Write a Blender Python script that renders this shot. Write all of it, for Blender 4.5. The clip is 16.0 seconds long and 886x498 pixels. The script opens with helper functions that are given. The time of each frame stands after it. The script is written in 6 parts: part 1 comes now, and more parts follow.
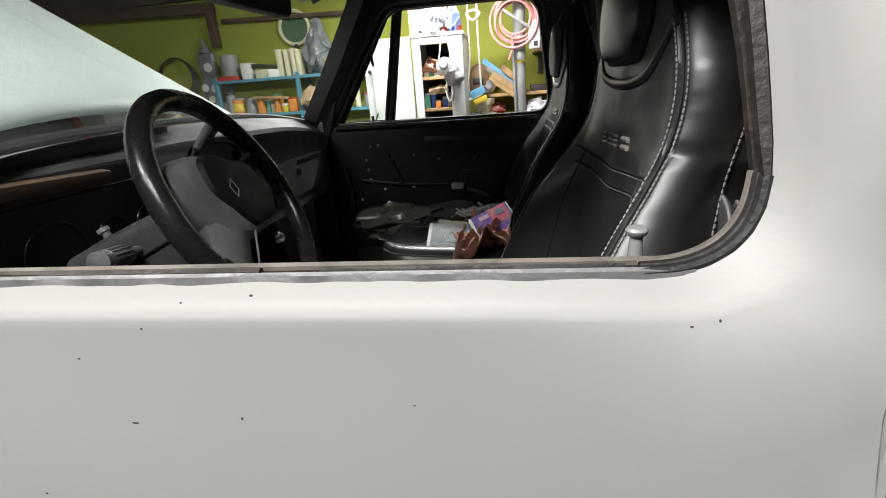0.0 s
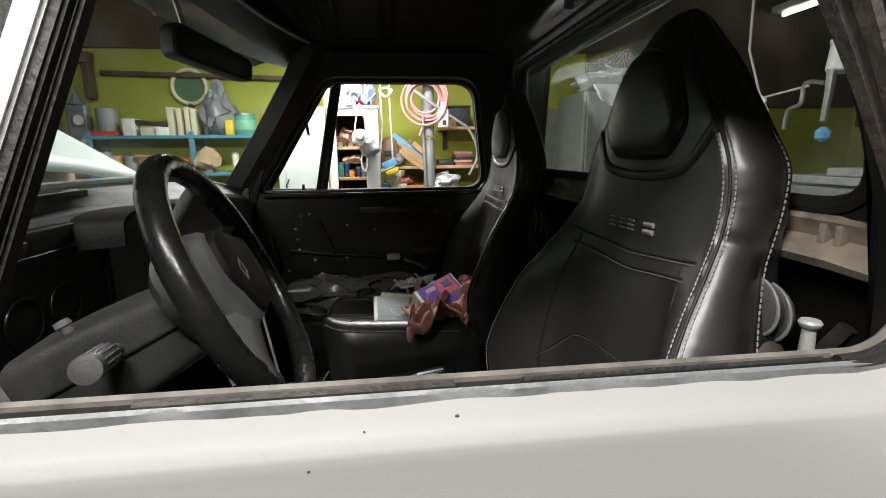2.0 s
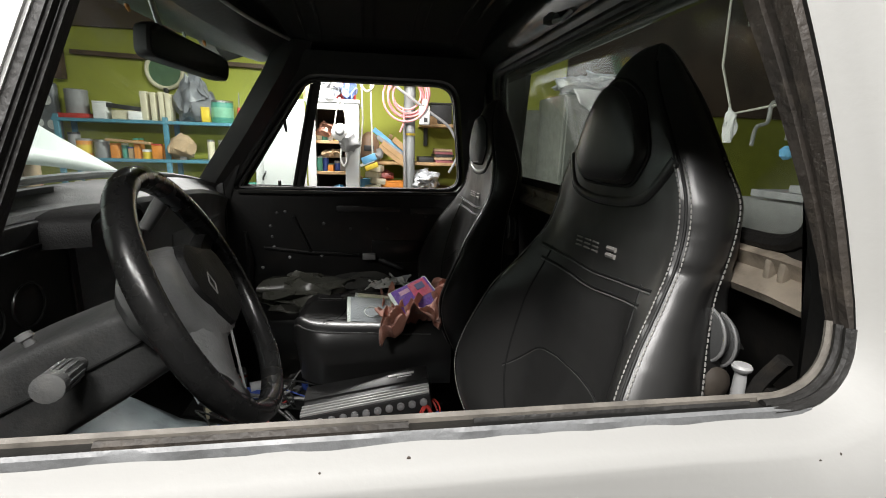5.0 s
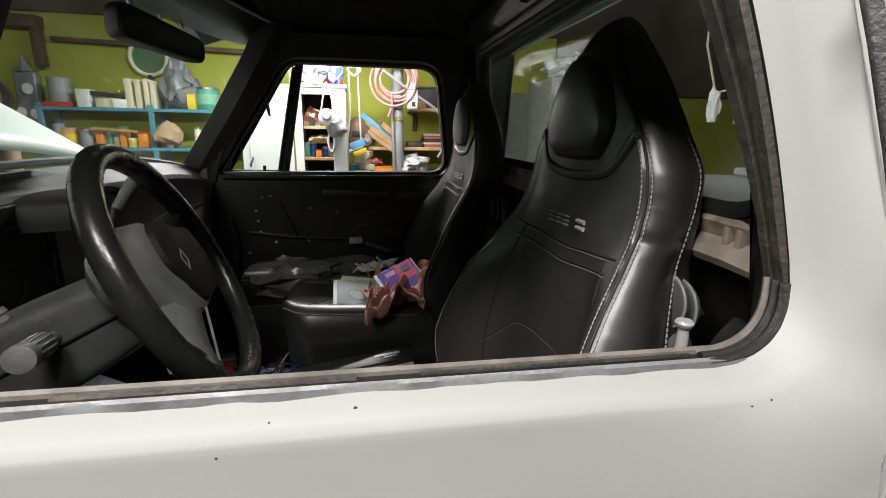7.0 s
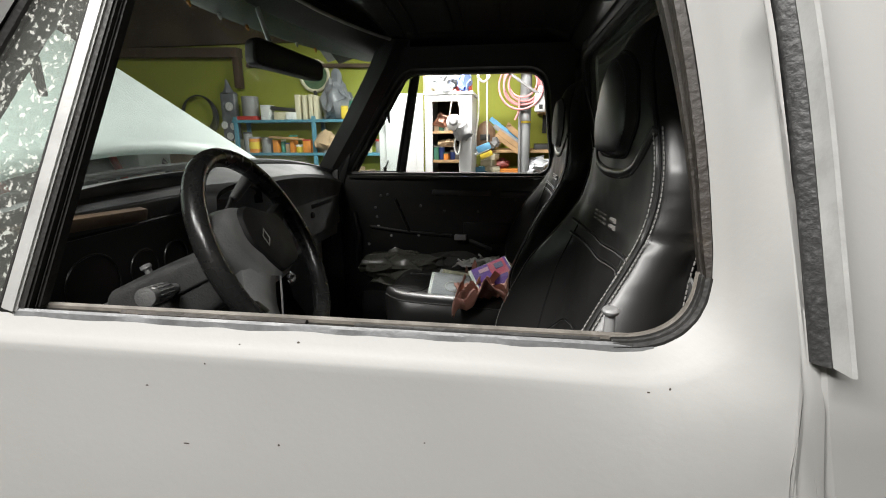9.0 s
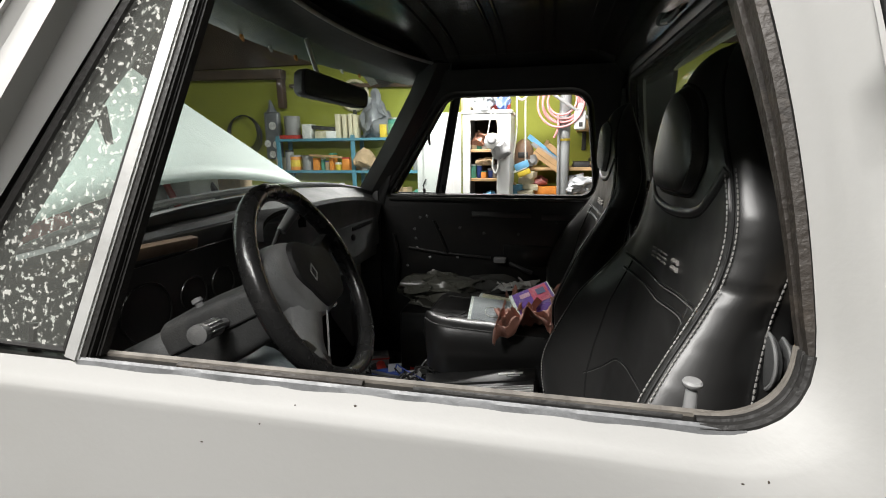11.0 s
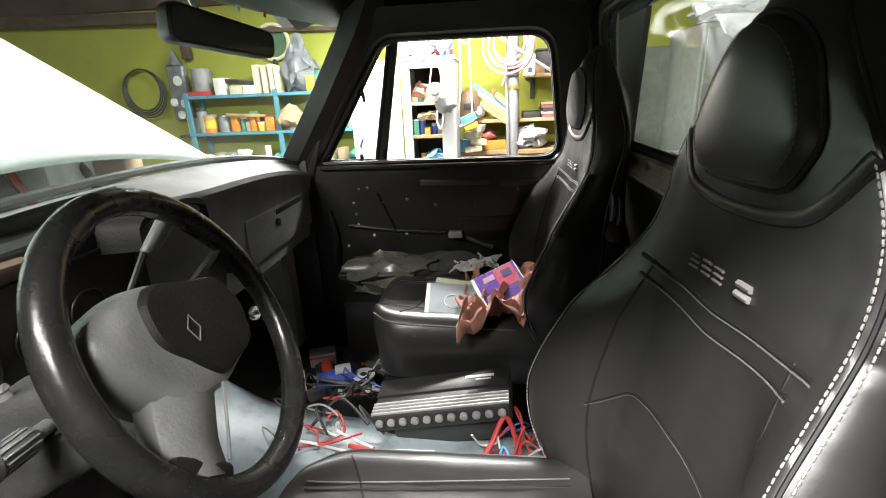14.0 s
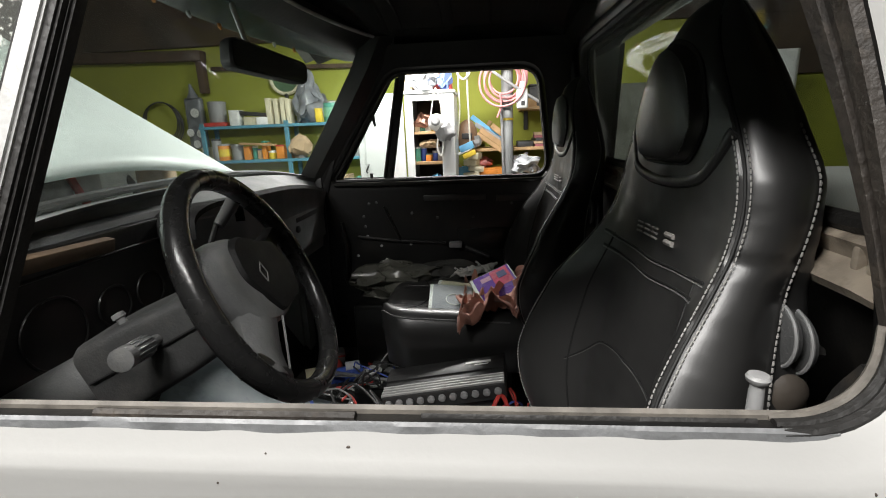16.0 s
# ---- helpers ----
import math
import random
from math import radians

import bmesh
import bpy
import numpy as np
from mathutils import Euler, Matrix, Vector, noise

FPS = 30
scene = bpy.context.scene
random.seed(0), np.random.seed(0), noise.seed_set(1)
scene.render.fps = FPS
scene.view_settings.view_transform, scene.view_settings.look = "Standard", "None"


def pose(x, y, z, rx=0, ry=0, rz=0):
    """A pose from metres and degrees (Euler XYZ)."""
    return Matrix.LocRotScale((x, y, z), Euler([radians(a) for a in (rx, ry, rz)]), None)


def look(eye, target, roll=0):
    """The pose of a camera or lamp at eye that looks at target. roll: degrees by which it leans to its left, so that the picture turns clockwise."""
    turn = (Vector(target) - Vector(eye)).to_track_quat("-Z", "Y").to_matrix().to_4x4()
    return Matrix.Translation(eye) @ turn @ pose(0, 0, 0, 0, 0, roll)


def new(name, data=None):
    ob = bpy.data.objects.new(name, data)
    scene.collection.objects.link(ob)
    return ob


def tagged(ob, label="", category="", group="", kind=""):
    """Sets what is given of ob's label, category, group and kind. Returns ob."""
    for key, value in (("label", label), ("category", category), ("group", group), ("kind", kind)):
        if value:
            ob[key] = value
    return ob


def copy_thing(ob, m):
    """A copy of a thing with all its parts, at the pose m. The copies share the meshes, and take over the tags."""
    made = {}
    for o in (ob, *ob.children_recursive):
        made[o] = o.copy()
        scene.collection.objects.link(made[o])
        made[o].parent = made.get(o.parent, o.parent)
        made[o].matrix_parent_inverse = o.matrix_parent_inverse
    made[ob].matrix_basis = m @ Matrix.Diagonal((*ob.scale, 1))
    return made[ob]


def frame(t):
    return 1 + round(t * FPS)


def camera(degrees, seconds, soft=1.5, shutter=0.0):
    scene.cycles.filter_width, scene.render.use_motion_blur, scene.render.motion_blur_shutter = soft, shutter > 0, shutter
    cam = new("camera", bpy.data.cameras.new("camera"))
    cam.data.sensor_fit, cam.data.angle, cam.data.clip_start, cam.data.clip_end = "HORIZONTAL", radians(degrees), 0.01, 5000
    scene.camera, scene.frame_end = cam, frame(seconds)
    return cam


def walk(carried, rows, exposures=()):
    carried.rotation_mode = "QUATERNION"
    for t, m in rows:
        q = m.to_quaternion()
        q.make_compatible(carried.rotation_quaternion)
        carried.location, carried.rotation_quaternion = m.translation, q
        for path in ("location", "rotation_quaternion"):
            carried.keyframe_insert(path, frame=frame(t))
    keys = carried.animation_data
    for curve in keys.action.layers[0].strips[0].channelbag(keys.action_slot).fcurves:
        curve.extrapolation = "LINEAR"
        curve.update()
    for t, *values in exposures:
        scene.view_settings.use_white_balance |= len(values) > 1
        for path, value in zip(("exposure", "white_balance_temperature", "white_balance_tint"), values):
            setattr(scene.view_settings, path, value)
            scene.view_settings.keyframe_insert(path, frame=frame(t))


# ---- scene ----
cam = camera(87.3, 16.0, 1.0)
PATH = [
    (0, (0.19, -0.019, 1.417), (-0.109, 1.846, 0.758), -4.3),
    (0.5, (0.193, -0.006, 1.424), (0.016, 1.902, 0.851), -3.7),
    (1, (0.071, 0.001, 1.439), (0.113, 1.936, 0.934), -3.0),
    (1.5, (-0.014, 0.006, 1.441), (0.198, 1.94, 0.98), -1.7),
    (2, (-0.028, 0.012, 1.44), (0.193, 1.957, 1.031), -0.7),
    (2.5, (-0.032, 0.012, 1.455), (0.176, 1.966, 1.082), -0.2),
    (3, (-0.036, 0.03, 1.471), (0.185, 1.982, 1.1), 0.4),
    (3.5, (-0.03, 0.028, 1.479), (0.254, 1.971, 1.096), 1.6),
    (4, (-0.022, 0.021, 1.48), (0.28, 1.958, 1.083), 1.9),
    (6.5, (-0.003, -0.014, 1.477), (0.325, 1.896, 0.984), 1.2),
    (7, (0.016, -0.018, 1.465), (0.345, 1.892, 0.971), 1.0),
    (7.5, (0.011, -0.03, 1.468), (0.342, 1.875, 0.955), 1.4),
    (8, (0.027, -0.027, 1.469), (0.224, 1.89, 0.934), 1.0),
    (8.5, (0.116, -0.073, 1.459), (0.047, 1.857, 0.941), 0.3),
    (9, (0.187, -0.093, 1.464), (-0.101, 1.827, 0.98), -0.3),
    (11.5, (0.153, -0.046, 1.501), (-0.365, 1.843, 1.098), -0.8),
    (12, (0.174, 0.026, 1.489), (-0.548, 1.854, 1.123), 0.1),
    (12.5, (0.212, 0.082, 1.511), (-0.594, 1.865, 1.095), -0.5),
    (13, (0.182, 0.116, 1.515), (-0.449, 1.942, 0.995), -2.6),
    (13.5, (0.115, 0.187, 1.525), (-0.236, 2.051, 0.891), -3.4),
    (14, (0.095, 0.197, 1.522), (-0.099, 2.083, 0.887), -2.5),
    (14.5, (0.087, 0.137, 1.486), (-0.067, 2.05, 0.923), -1.9),
    (15, (0.084, 0.08, 1.465), (-0.071, 2.002, 0.934), -2.0),
    (15.5, (0.109, 0.017, 1.465), (-0.062, 1.945, 0.961), -2.2),
    (16, (0.096, 0.008, 1.481), (-0.086, 1.937, 0.986), -2.3),
]
EXPO = [(0, 0.0), (2.6, 0.0), (3.3, 0.25), (4.2, 0.22), (6.5, 0.0), (12.5, 0.15), (13.0, 0.6), (13.5, 1.2), (14.0, 1.4), (14.5, 1.2), (15.0, 0.65), (15.5, 0.1), (16, 0.0)]
walk(cam, [(t, look(eye, target, roll)) for t, eye, target, roll in PATH], EXPO)

# ---- world, lamps ----
world = bpy.data.worlds.new("world")
scene.world = world
world.use_nodes = True
world.node_tree.nodes["Background"].inputs[0].default_value = (0.55, 0.6, 0.62, 1)
world.node_tree.nodes["Background"].inputs[1].default_value = 0.02


def area_lamp(name, eye, target, sx, sy, watts, colour=(1, 0.98, 0.95)):
    d = bpy.data.lights.new(name, "AREA")
    d.shape, d.size, d.size_y, d.energy, d.color = "RECTANGLE", sx, sy, watts, colour
    ob = new(name, d)
    ob.matrix_world = look(eye, target)
    return ob


area_lamp("lamp_light_driver_side", (-0.52, -0.46, 2.62), (-0.35, 0.3, 1.1), 1.9, 0.14, 78)
area_lamp("lamp_light_passenger_side", (-0.35, 2.72, 2.27), (-0.35, 2.6, 0), 1.2, 0.12, 68)

# ---- materials ----


def material(name, colour, rough=0.5, metal=0.0, vary=0.15, scale=8.0, bump=0.1, bump_scale=60.0, second=None, stain=0.0,
             stain_colour=(0.05, 0.04, 0.03), coat=0.0, stain_scale=3.0, rough_vary=0.15, sheen=0.0):
    """Two scales of colour variation, stains, roughness variation and fine relief."""
    m = bpy.data.materials.new(name)
    m.use_nodes = True
    nt = m.node_tree
    n, l = nt.nodes, nt.links
    b = n["Principled BSDF"]
    co = n.new("ShaderNodeTexCoord")
    big = n.new("ShaderNodeTexNoise")
    big.inputs["Scale"].default_value, big.inputs["Detail"].default_value = scale, 5
    l.new(co.outputs["Object"], big.inputs["Vector"])
    mix = n.new("ShaderNodeMix")
    mix.data_type = "RGBA"
    second = second or tuple(c * (1 - vary * 2) for c in colour)
    mix.inputs[6].default_value, mix.inputs[7].default_value = (*colour, 1), (*second, 1)
    ramp = n.new("ShaderNodeMapRange")
    ramp.inputs[1].default_value, ramp.inputs[2].default_value = 0.35, 0.75
    l.new(big.outputs["Fac"], ramp.inputs[0])
    l.new(ramp.outputs[0], mix.inputs[0])
    out = mix.outputs[2]
    if stain > 0:
        st = n.new("ShaderNodeTexNoise")
        st.inputs["Scale"].default_value, st.inputs["Detail"].default_value, st.inputs["Roughness"].default_value = stain_scale, 8, 0.65
        l.new(co.outputs["Object"], st.inputs["Vector"])
        r2 = n.new("ShaderNodeMapRange")
        r2.inputs[1].default_value, r2.inputs[2].default_value, r2.inputs[4].default_value = 0.52, 0.75, stain
        l.new(st.outputs["Fac"], r2.inputs[0])
        mx = n.new("ShaderNodeMix")
        mx.data_type = "RGBA"
        mx.inputs[7].default_value = (*stain_colour, 1)
        l.new(r2.outputs[0], mx.inputs[0])
        l.new(out, mx.inputs[6])
        out = mx.outputs[2]
    l.new(out, b.inputs["Base Color"])
    fine = n.new("ShaderNodeTexNoise")
    fine.inputs["Scale"].default_value, fine.inputs["Detail"].default_value = bump_scale, 4
    l.new(co.outputs["Object"], fine.inputs["Vector"])
    bp = n.new("ShaderNodeBump")
    bp.inputs["Strength"].default_value, bp.inputs["Distance"].default_value = bump, 0.004
    l.new(fine.outputs["Fac"], bp.inputs["Height"])
    l.new(bp.outputs[0], b.inputs["Normal"])
    rr = n.new("ShaderNodeMapRange")
    rr.inputs[3].default_value, rr.inputs[4].default_value = max(0.02, rough - rough_vary), min(1, rough + rough_vary)
    l.new(big.outputs["Fac"], rr.inputs[0])
    l.new(rr.outputs[0], b.inputs["Roughness"])
    b.inputs["Metallic"].default_value = metal
    b.inputs["Coat Weight"].default_value = coat
    b.inputs["Sheen Weight"].default_value = sheen
    return m


def glass_material(name, tint=(0.93, 0.97, 0.95), dirt=0.04, scale=30.0, gloss=1.0, low=0.4, high=0.8, haze=0.35):
    m = bpy.data.materials.new(name)
    m.use_nodes = True
    nt = m.node_tree
    n, l = nt.nodes, nt.links
    n.remove(n["Principled BSDF"])
    tr, gl, df = n.new("ShaderNodeBsdfTransparent"), n.new("ShaderNodeBsdfGlossy"), n.new("ShaderNodeBsdfDiffuse")
    tr.inputs[0].default_value = (*tint, 1)
    gl.inputs["Roughness"].default_value = 0.02
    df.inputs[0].default_value = (0.75, 0.75, 0.7, 1)
    fr = n.new("ShaderNodeLayerWeight")
    fr.inputs[0].default_value = 0.5
    pw = n.new("ShaderNodeMath")
    pw.operation = "POWER"
    pw.inputs[1].default_value = 5.0
    l.new(fr.outputs["Facing"], pw.inputs[0])
    k = n.new("ShaderNodeMath")
    k.operation = "MULTIPLY_ADD"
    k.inputs[1].default_value, k.inputs[2].default_value = 0.3, 0.035 * gloss
    l.new(pw.outputs[0], k.inputs[0])
    a, b = n.new("ShaderNodeMixShader"), n.new("ShaderNodeMixShader")
    l.new(k.outputs[0], a.inputs[0])
    l.new(tr.outputs[0], a.inputs[1])
    l.new(gl.outputs[0], a.inputs[2])
    co, no = n.new("ShaderNodeTexCoord"), n.new("ShaderNodeTexNoise")
    no.inputs["Scale"].default_value, no.inputs["Detail"].default_value = scale, 8
    l.new(co.outputs["Object"], no.inputs["Vector"])
    r = n.new("ShaderNodeMapRange")
    r.inputs[1].default_value, r.inputs[2].default_value, r.inputs[3].default_value, r.inputs[4].default_value = low, high, dirt * haze, dirt
    l.new(no.outputs["Fac"], r.inputs[0])
    l.new(r.outputs[0], b.inputs[0])
    l.new(a.outputs[0], b.inputs[1])
    l.new(df.outputs[0], b.inputs[2])
    l.new(b.outputs[0], n["Material Output"].inputs[0])
    return m


def glow(name, colour, strength):
    m = bpy.data.materials.new(name)
    m.use_nodes = True
    b = m.node_tree.nodes["Principled BSDF"]
    b.inputs["Base Color"].default_value = (0.8, 0.8, 0.8, 1)
    b.inputs["Emission Color"].default_value, b.inputs["Emission Strength"].default_value = (*colour, 1), strength
    return m


# body white, darkened below the hood's white to offset the strong driver-side lamp
PAINT = material("white_paint_lamp_darkened", (0.37, 0.367, 0.357), 0.5, vary=0.05, scale=2.5, bump=0.04, bump_scale=160, stain=0.22, stain_colour=(0.34, 0.33, 0.3), stain_scale=5)
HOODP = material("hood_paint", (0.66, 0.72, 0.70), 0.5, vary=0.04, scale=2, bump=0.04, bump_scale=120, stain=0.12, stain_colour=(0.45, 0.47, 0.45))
BLACK = material("black_enamel", (0.014, 0.014, 0.0135), 0.34, vary=0.3, scale=6, bump=0.15, bump_scale=70, stain=0.4, stain_colour=(0.034, 0.027, 0.020), stain_scale=9)
ROOFB = material("black_gloss_roof", (0.03, 0.03, 0.028), 0.13, vary=0.2, scale=4, bump=0.5, bump_scale=7, stain=0.3, stain_colour=(0.035, 0.031, 0.026), rough_vary=0.06)
LEATHER = material("black_leather", (0.028, 0.0275, 0.027), 0.38, vary=0.12, scale=10, bump=0.035, bump_scale=520, rough_vary=0.06)
# grey for piping and trim, and for black leather painted as lit
GREYLITLEATHER = material("grey_trim_lit_leather", (0.13, 0.13, 0.127), 0.5, vary=0.12, scale=10, bump=0.35, bump_scale=190)
STITCH = material("grey_thread", (0.34, 0.33, 0.315), 0.7, vary=0.2, scale=80, bump=0.3, bump_scale=600)
SEAM = material("seam_groove", (0.006, 0.006, 0.006), 0.7, vary=0.1)
BLACK.node_tree.nodes["Principled BSDF"].inputs["Specular IOR Level"].default_value = 0.4
RIM = material("rim_plastic", (0.02, 0.02, 0.02), 0.26, vary=0.2, scale=30, bump=0.08, bump_scale=240, stain=0.25, stain_colour=(0.05, 0.048, 0.045), stain_scale=25)
HUBP = material("dusty_grey_plastic", (0.20, 0.203, 0.203), 0.34, vary=0.25, scale=14, bump=0.25, bump_scale=260, stain=0.55, stain_colour=(0.26, 0.25, 0.23), stain_scale=16)
HUBB = material("black_soft_plastic", (0.012, 0.012, 0.012), 0.6, vary=0.2, scale=20, bump=0.3, bump_scale=300)
HUBB.node_tree.nodes["Principled BSDF"].inputs["Specular IOR Level"].default_value = 0.22
DASH = material("dusty_dash_vinyl", (0.17, 0.18, 0.18), 0.55, vary=0.2, scale=9, bump=0.3, bump_scale=280, stain=0.5, stain_colour=(0.3, 0.3, 0.28), stain_scale=4)
RUBBER = material("aged_brown_rubber", (0.032, 0.026, 0.021), 0.6, vary=0.3, scale=18, bump=0.5, bump_scale=150, stain=0.4, stain_colour=(0.16, 0.13, 0.1), stain_scale=20)
BRUBBER = material("black_rubber", (0.014, 0.013, 0.012), 0.6, vary=0.2, scale=20, bump=0.3, bump_scale=200)
STRIP = material("grey_sill_strip", (0.2, 0.205, 0.21), 0.45, vary=0.2, scale=25, bump=0.3, bump_scale=150, stain=0.5, stain_colour=(0.06, 0.06, 0.06), stain_scale=30)
ALU = material("dull_aluminium", (0.5, 0.5, 0.49), 0.36, 0.9, vary=0.15, scale=20, bump=0.1, bump_scale=220, stain=0.4, stain_colour=(0.2, 0.19, 0.17), stain_scale=16)
POSTM = material("matt_grey_post", (0.46, 0.46, 0.45), 0.5, 0.3, vary=0.15, scale=20, bump=0.1, bump_scale=220, stain=0.4, stain_colour=(0.12, 0.11, 0.1), stain_scale=16)
CHROME = material("chrome", (0.75, 0.75, 0.74), 0.14, 1.0, vary=0.08, scale=30, bump=0.04, rough_vary=0.06)
GLASS = glass_material("glass", dirt=0.02)
DGLASS = glass_material("dusty_glass", dirt=0.11, scale=130)
RGLASS = glass_material("specked_rear_glass", dirt=0.13, scale=90, low=0.45, high=0.75, haze=0.40)
VGLASS = glass_material("speckled_glass", dirt=0.45, scale=150, gloss=2.0, low=0.58, high=0.66, haze=0.08)
BROWN = material("brown_board", (0.13, 0.085, 0.05), 0.7, vary=0.25, scale=20, bump=0.3)
RUST = material("bare_rusty_metal", (0.40, 0.34, 0.27), 0.5, vary=0.25, scale=14, bump=0.4, bump_scale=90, stain=0.95, stain_colour=(0.02, 0.015, 0.011), stain_scale=11)
CARPET = material("dark_floor_mat", (0.02, 0.02, 0.02), 0.9, vary=0.3, scale=12, bump=0.6, bump_scale=300, stain=0.4, stain_colour=(0.07, 0.06, 0.05))
TUNNEL = material("bluegrey_tunnel_paint", (0.30, 0.36, 0.375), 0.42, vary=0.2, scale=8, bump=0.25, bump_scale=40, stain=0.7, stain_colour=(0.04, 0.04, 0.04), stain_scale=9)
GREEN = material("lime_wall_paint", (0.32, 0.345, 0.045), 0.8, vary=0.12, scale=1.6, bump=0.3, bump_scale=40, stain=0.5, stain_colour=(0.20, 0.21, 0.04), stain_scale=2.2)
WOODC = material("dark_ceiling_boards", (0.075, 0.048, 0.032), 0.8, vary=0.3, scale=3, bump=0.3, bump_scale=30)
CONCRETE = material("garage_concrete", (0.18, 0.175, 0.165), 0.85, vary=0.2, scale=2, bump=0.3, bump_scale=50, stain=0.5, stain_colour=(0.06, 0.055, 0.05), stain_scale=1.5)
WHITEP = material("white_lacquer", (0.68, 0.69, 0.68), 0.4, vary=0.04, scale=3, bump=0.05, stain=0.12, stain_colour=(0.5, 0.48, 0.42), stain_scale=6)
BLUESHELF = material("blue_shelf_paint", (0.09, 0.27, 0.36), 0.5, vary=0.15, scale=8, bump=0.15, stain=0.3, stain_colour=(0.2, 0.2, 0.18), stain_scale=12)
LEATHER.node_tree.nodes["Principled BSDF"].inputs["Specular IOR Level"].default_value = 0.62
LEATHER.node_tree.nodes["Principled BSDF"].inputs["Coat Weight"].default_value = 0.2
LEATHER.node_tree.nodes["Principled BSDF"].inputs["Coat Roughness"].default_value = 0.30
SHROUD = material("dark_dusty_plastic", (0.075, 0.076, 0.076), 0.45, vary=0.25, scale=14, bump=0.25, bump_scale=260, stain=0.45, stain_colour=(0.15, 0.145, 0.135), stain_scale=16)
PINE = material("pine_wood", (0.46, 0.29, 0.14), 0.65, vary=0.2, scale=14, bump=0.25, bump_scale=60)
DARKWOOD = material("old_dark_wood", (0.09, 0.055, 0.035), 0.8, vary=0.3, scale=9, bump=0.4, bump_scale=50)
GREYPIPE = material("grey_plastic_pipe", (0.30, 0.31, 0.31), 0.5, vary=0.12, scale=9, bump=0.1, stain=0.3, stain_colour=(0.16, 0.15, 0.13))
PINK = material("pink_hose", (0.62, 0.27, 0.27), 0.5, vary=0.15, scale=14, bump=0.1)
BAG = material("clear_plastic_bag", (0.62, 0.64, 0.66), 0.25, vary=0.15, scale=14, bump=0.8, bump_scale=26)
GREYBAG = material("grey_plastic_bag", (0.22, 0.23, 0.25), 0.3, vary=0.3, scale=14, bump=0.9, bump_scale=24)
ROPE = material("pale_rope", (0.62, 0.6, 0.52), 0.8, vary=0.15, scale=40, bump=0.6, bump_scale=300)


def plain(name, colour, rough=0.5, metal=0.0):
    return material(name, colour, rough, metal, vary=0.14, scale=24, bump=0.12, bump_scale=120)


RED, BLUE, YELLOW = plain("red_plastic", (0.5, 0.05, 0.04)), plain("blue_plastic", (0.05, 0.1, 0.42)), plain("yellow_plastic", (0.75, 0.55, 0.05))
CREAM, TEAL, ORANGE = plain("cream_plastic", (0.72, 0.66, 0.48)), plain("green_tin", (0.07, 0.3, 0.22)), plain("orange_plastic", (0.75, 0.27, 0.04))
GREYP, DARKP, TAN = plain("grey_plastic", (0.28, 0.28, 0.28)), plain("dark_plastic", (0.03, 0.03, 0.03)), plain("cardboard_tan", (0.42, 0.3, 0.18), 0.8)
WHITEPL, SKYBLUE = plain("white_plastic", (0.78, 0.78, 0.76)), plain("light_blue_plastic", (0.15, 0.42, 0.66))
PURPLE, MAGENTA = plain("purple_print", (0.16, 0.06, 0.36), 0.25), plain("red_print", (0.62, 0.09, 0.17), 0.25)

# ---- mesh helpers ----


def mesh_of(name, bm, mat, smooth=True):
    me = bpy.data.meshes.new(name)
    bmesh.ops.recalc_face_normals(bm, faces=bm.faces)
    bm.to_mesh(me)
    bm.free()
    for p in me.polygons:
        p.use_smooth = smooth
    if smooth:
        me.set_sharp_from_angle(angle=radians(38))
    me.materials.append(mat)
    return me


def part(name, bm, mat, parent, label="", smooth=True):
    ob = new(name, mesh_of(name, bm, mat, smooth))
    if parent:
        ob.parent = parent
    if label:
        ob["label"] = label
    return ob


def thing(name, place, label, category, group=""):
    ob = new(name)
    ob.location = place
    ob.empty_display_size = 0.05
    bpy.context.view_layer.update()
    return tagged(ob, label, category, group)


def under(ob, parent):
    """Keeps a part built in world places where it is."""
    ob.parent = parent
    ob.matrix_parent_inverse = Matrix.Translation(parent.location).inverted() if parent.type == "EMPTY" else Matrix()
    return ob


def wpart(name, bm, mat, parent, label="", smooth=True):
    """A part whose mesh is in world places, under a thing."""
    ob = part(name, bm, mat, None, label, smooth)
    top = parent
    ob.parent = parent
    off = Vector()
    while top:
        off += top.location
        top = top.parent
    ob.location = -off if parent.type == "EMPTY" else Vector()
    return ob


def box(bm, c, s, m=Matrix(), bevel=0.0, seg=2):
    r = bmesh.ops.create_cube(bm, size=1, matrix=Matrix.Translation(c) @ m.to_4x4() @ Matrix.Diagonal((*s, 1)))
    if bevel:
        vs = set(r["verts"])
        es = [e for e in bm.edges if e.verts[0] in vs and e.verts[1] in vs]
        bmesh.ops.bevel(bm, geom=es, offset=bevel, segments=seg, affect="EDGES", profile=0.5)
    return bm


def B(c, s, m=Matrix(), bevel=0.0, seg=2):
    return box(bmesh.new(), c, s, m, bevel, seg)


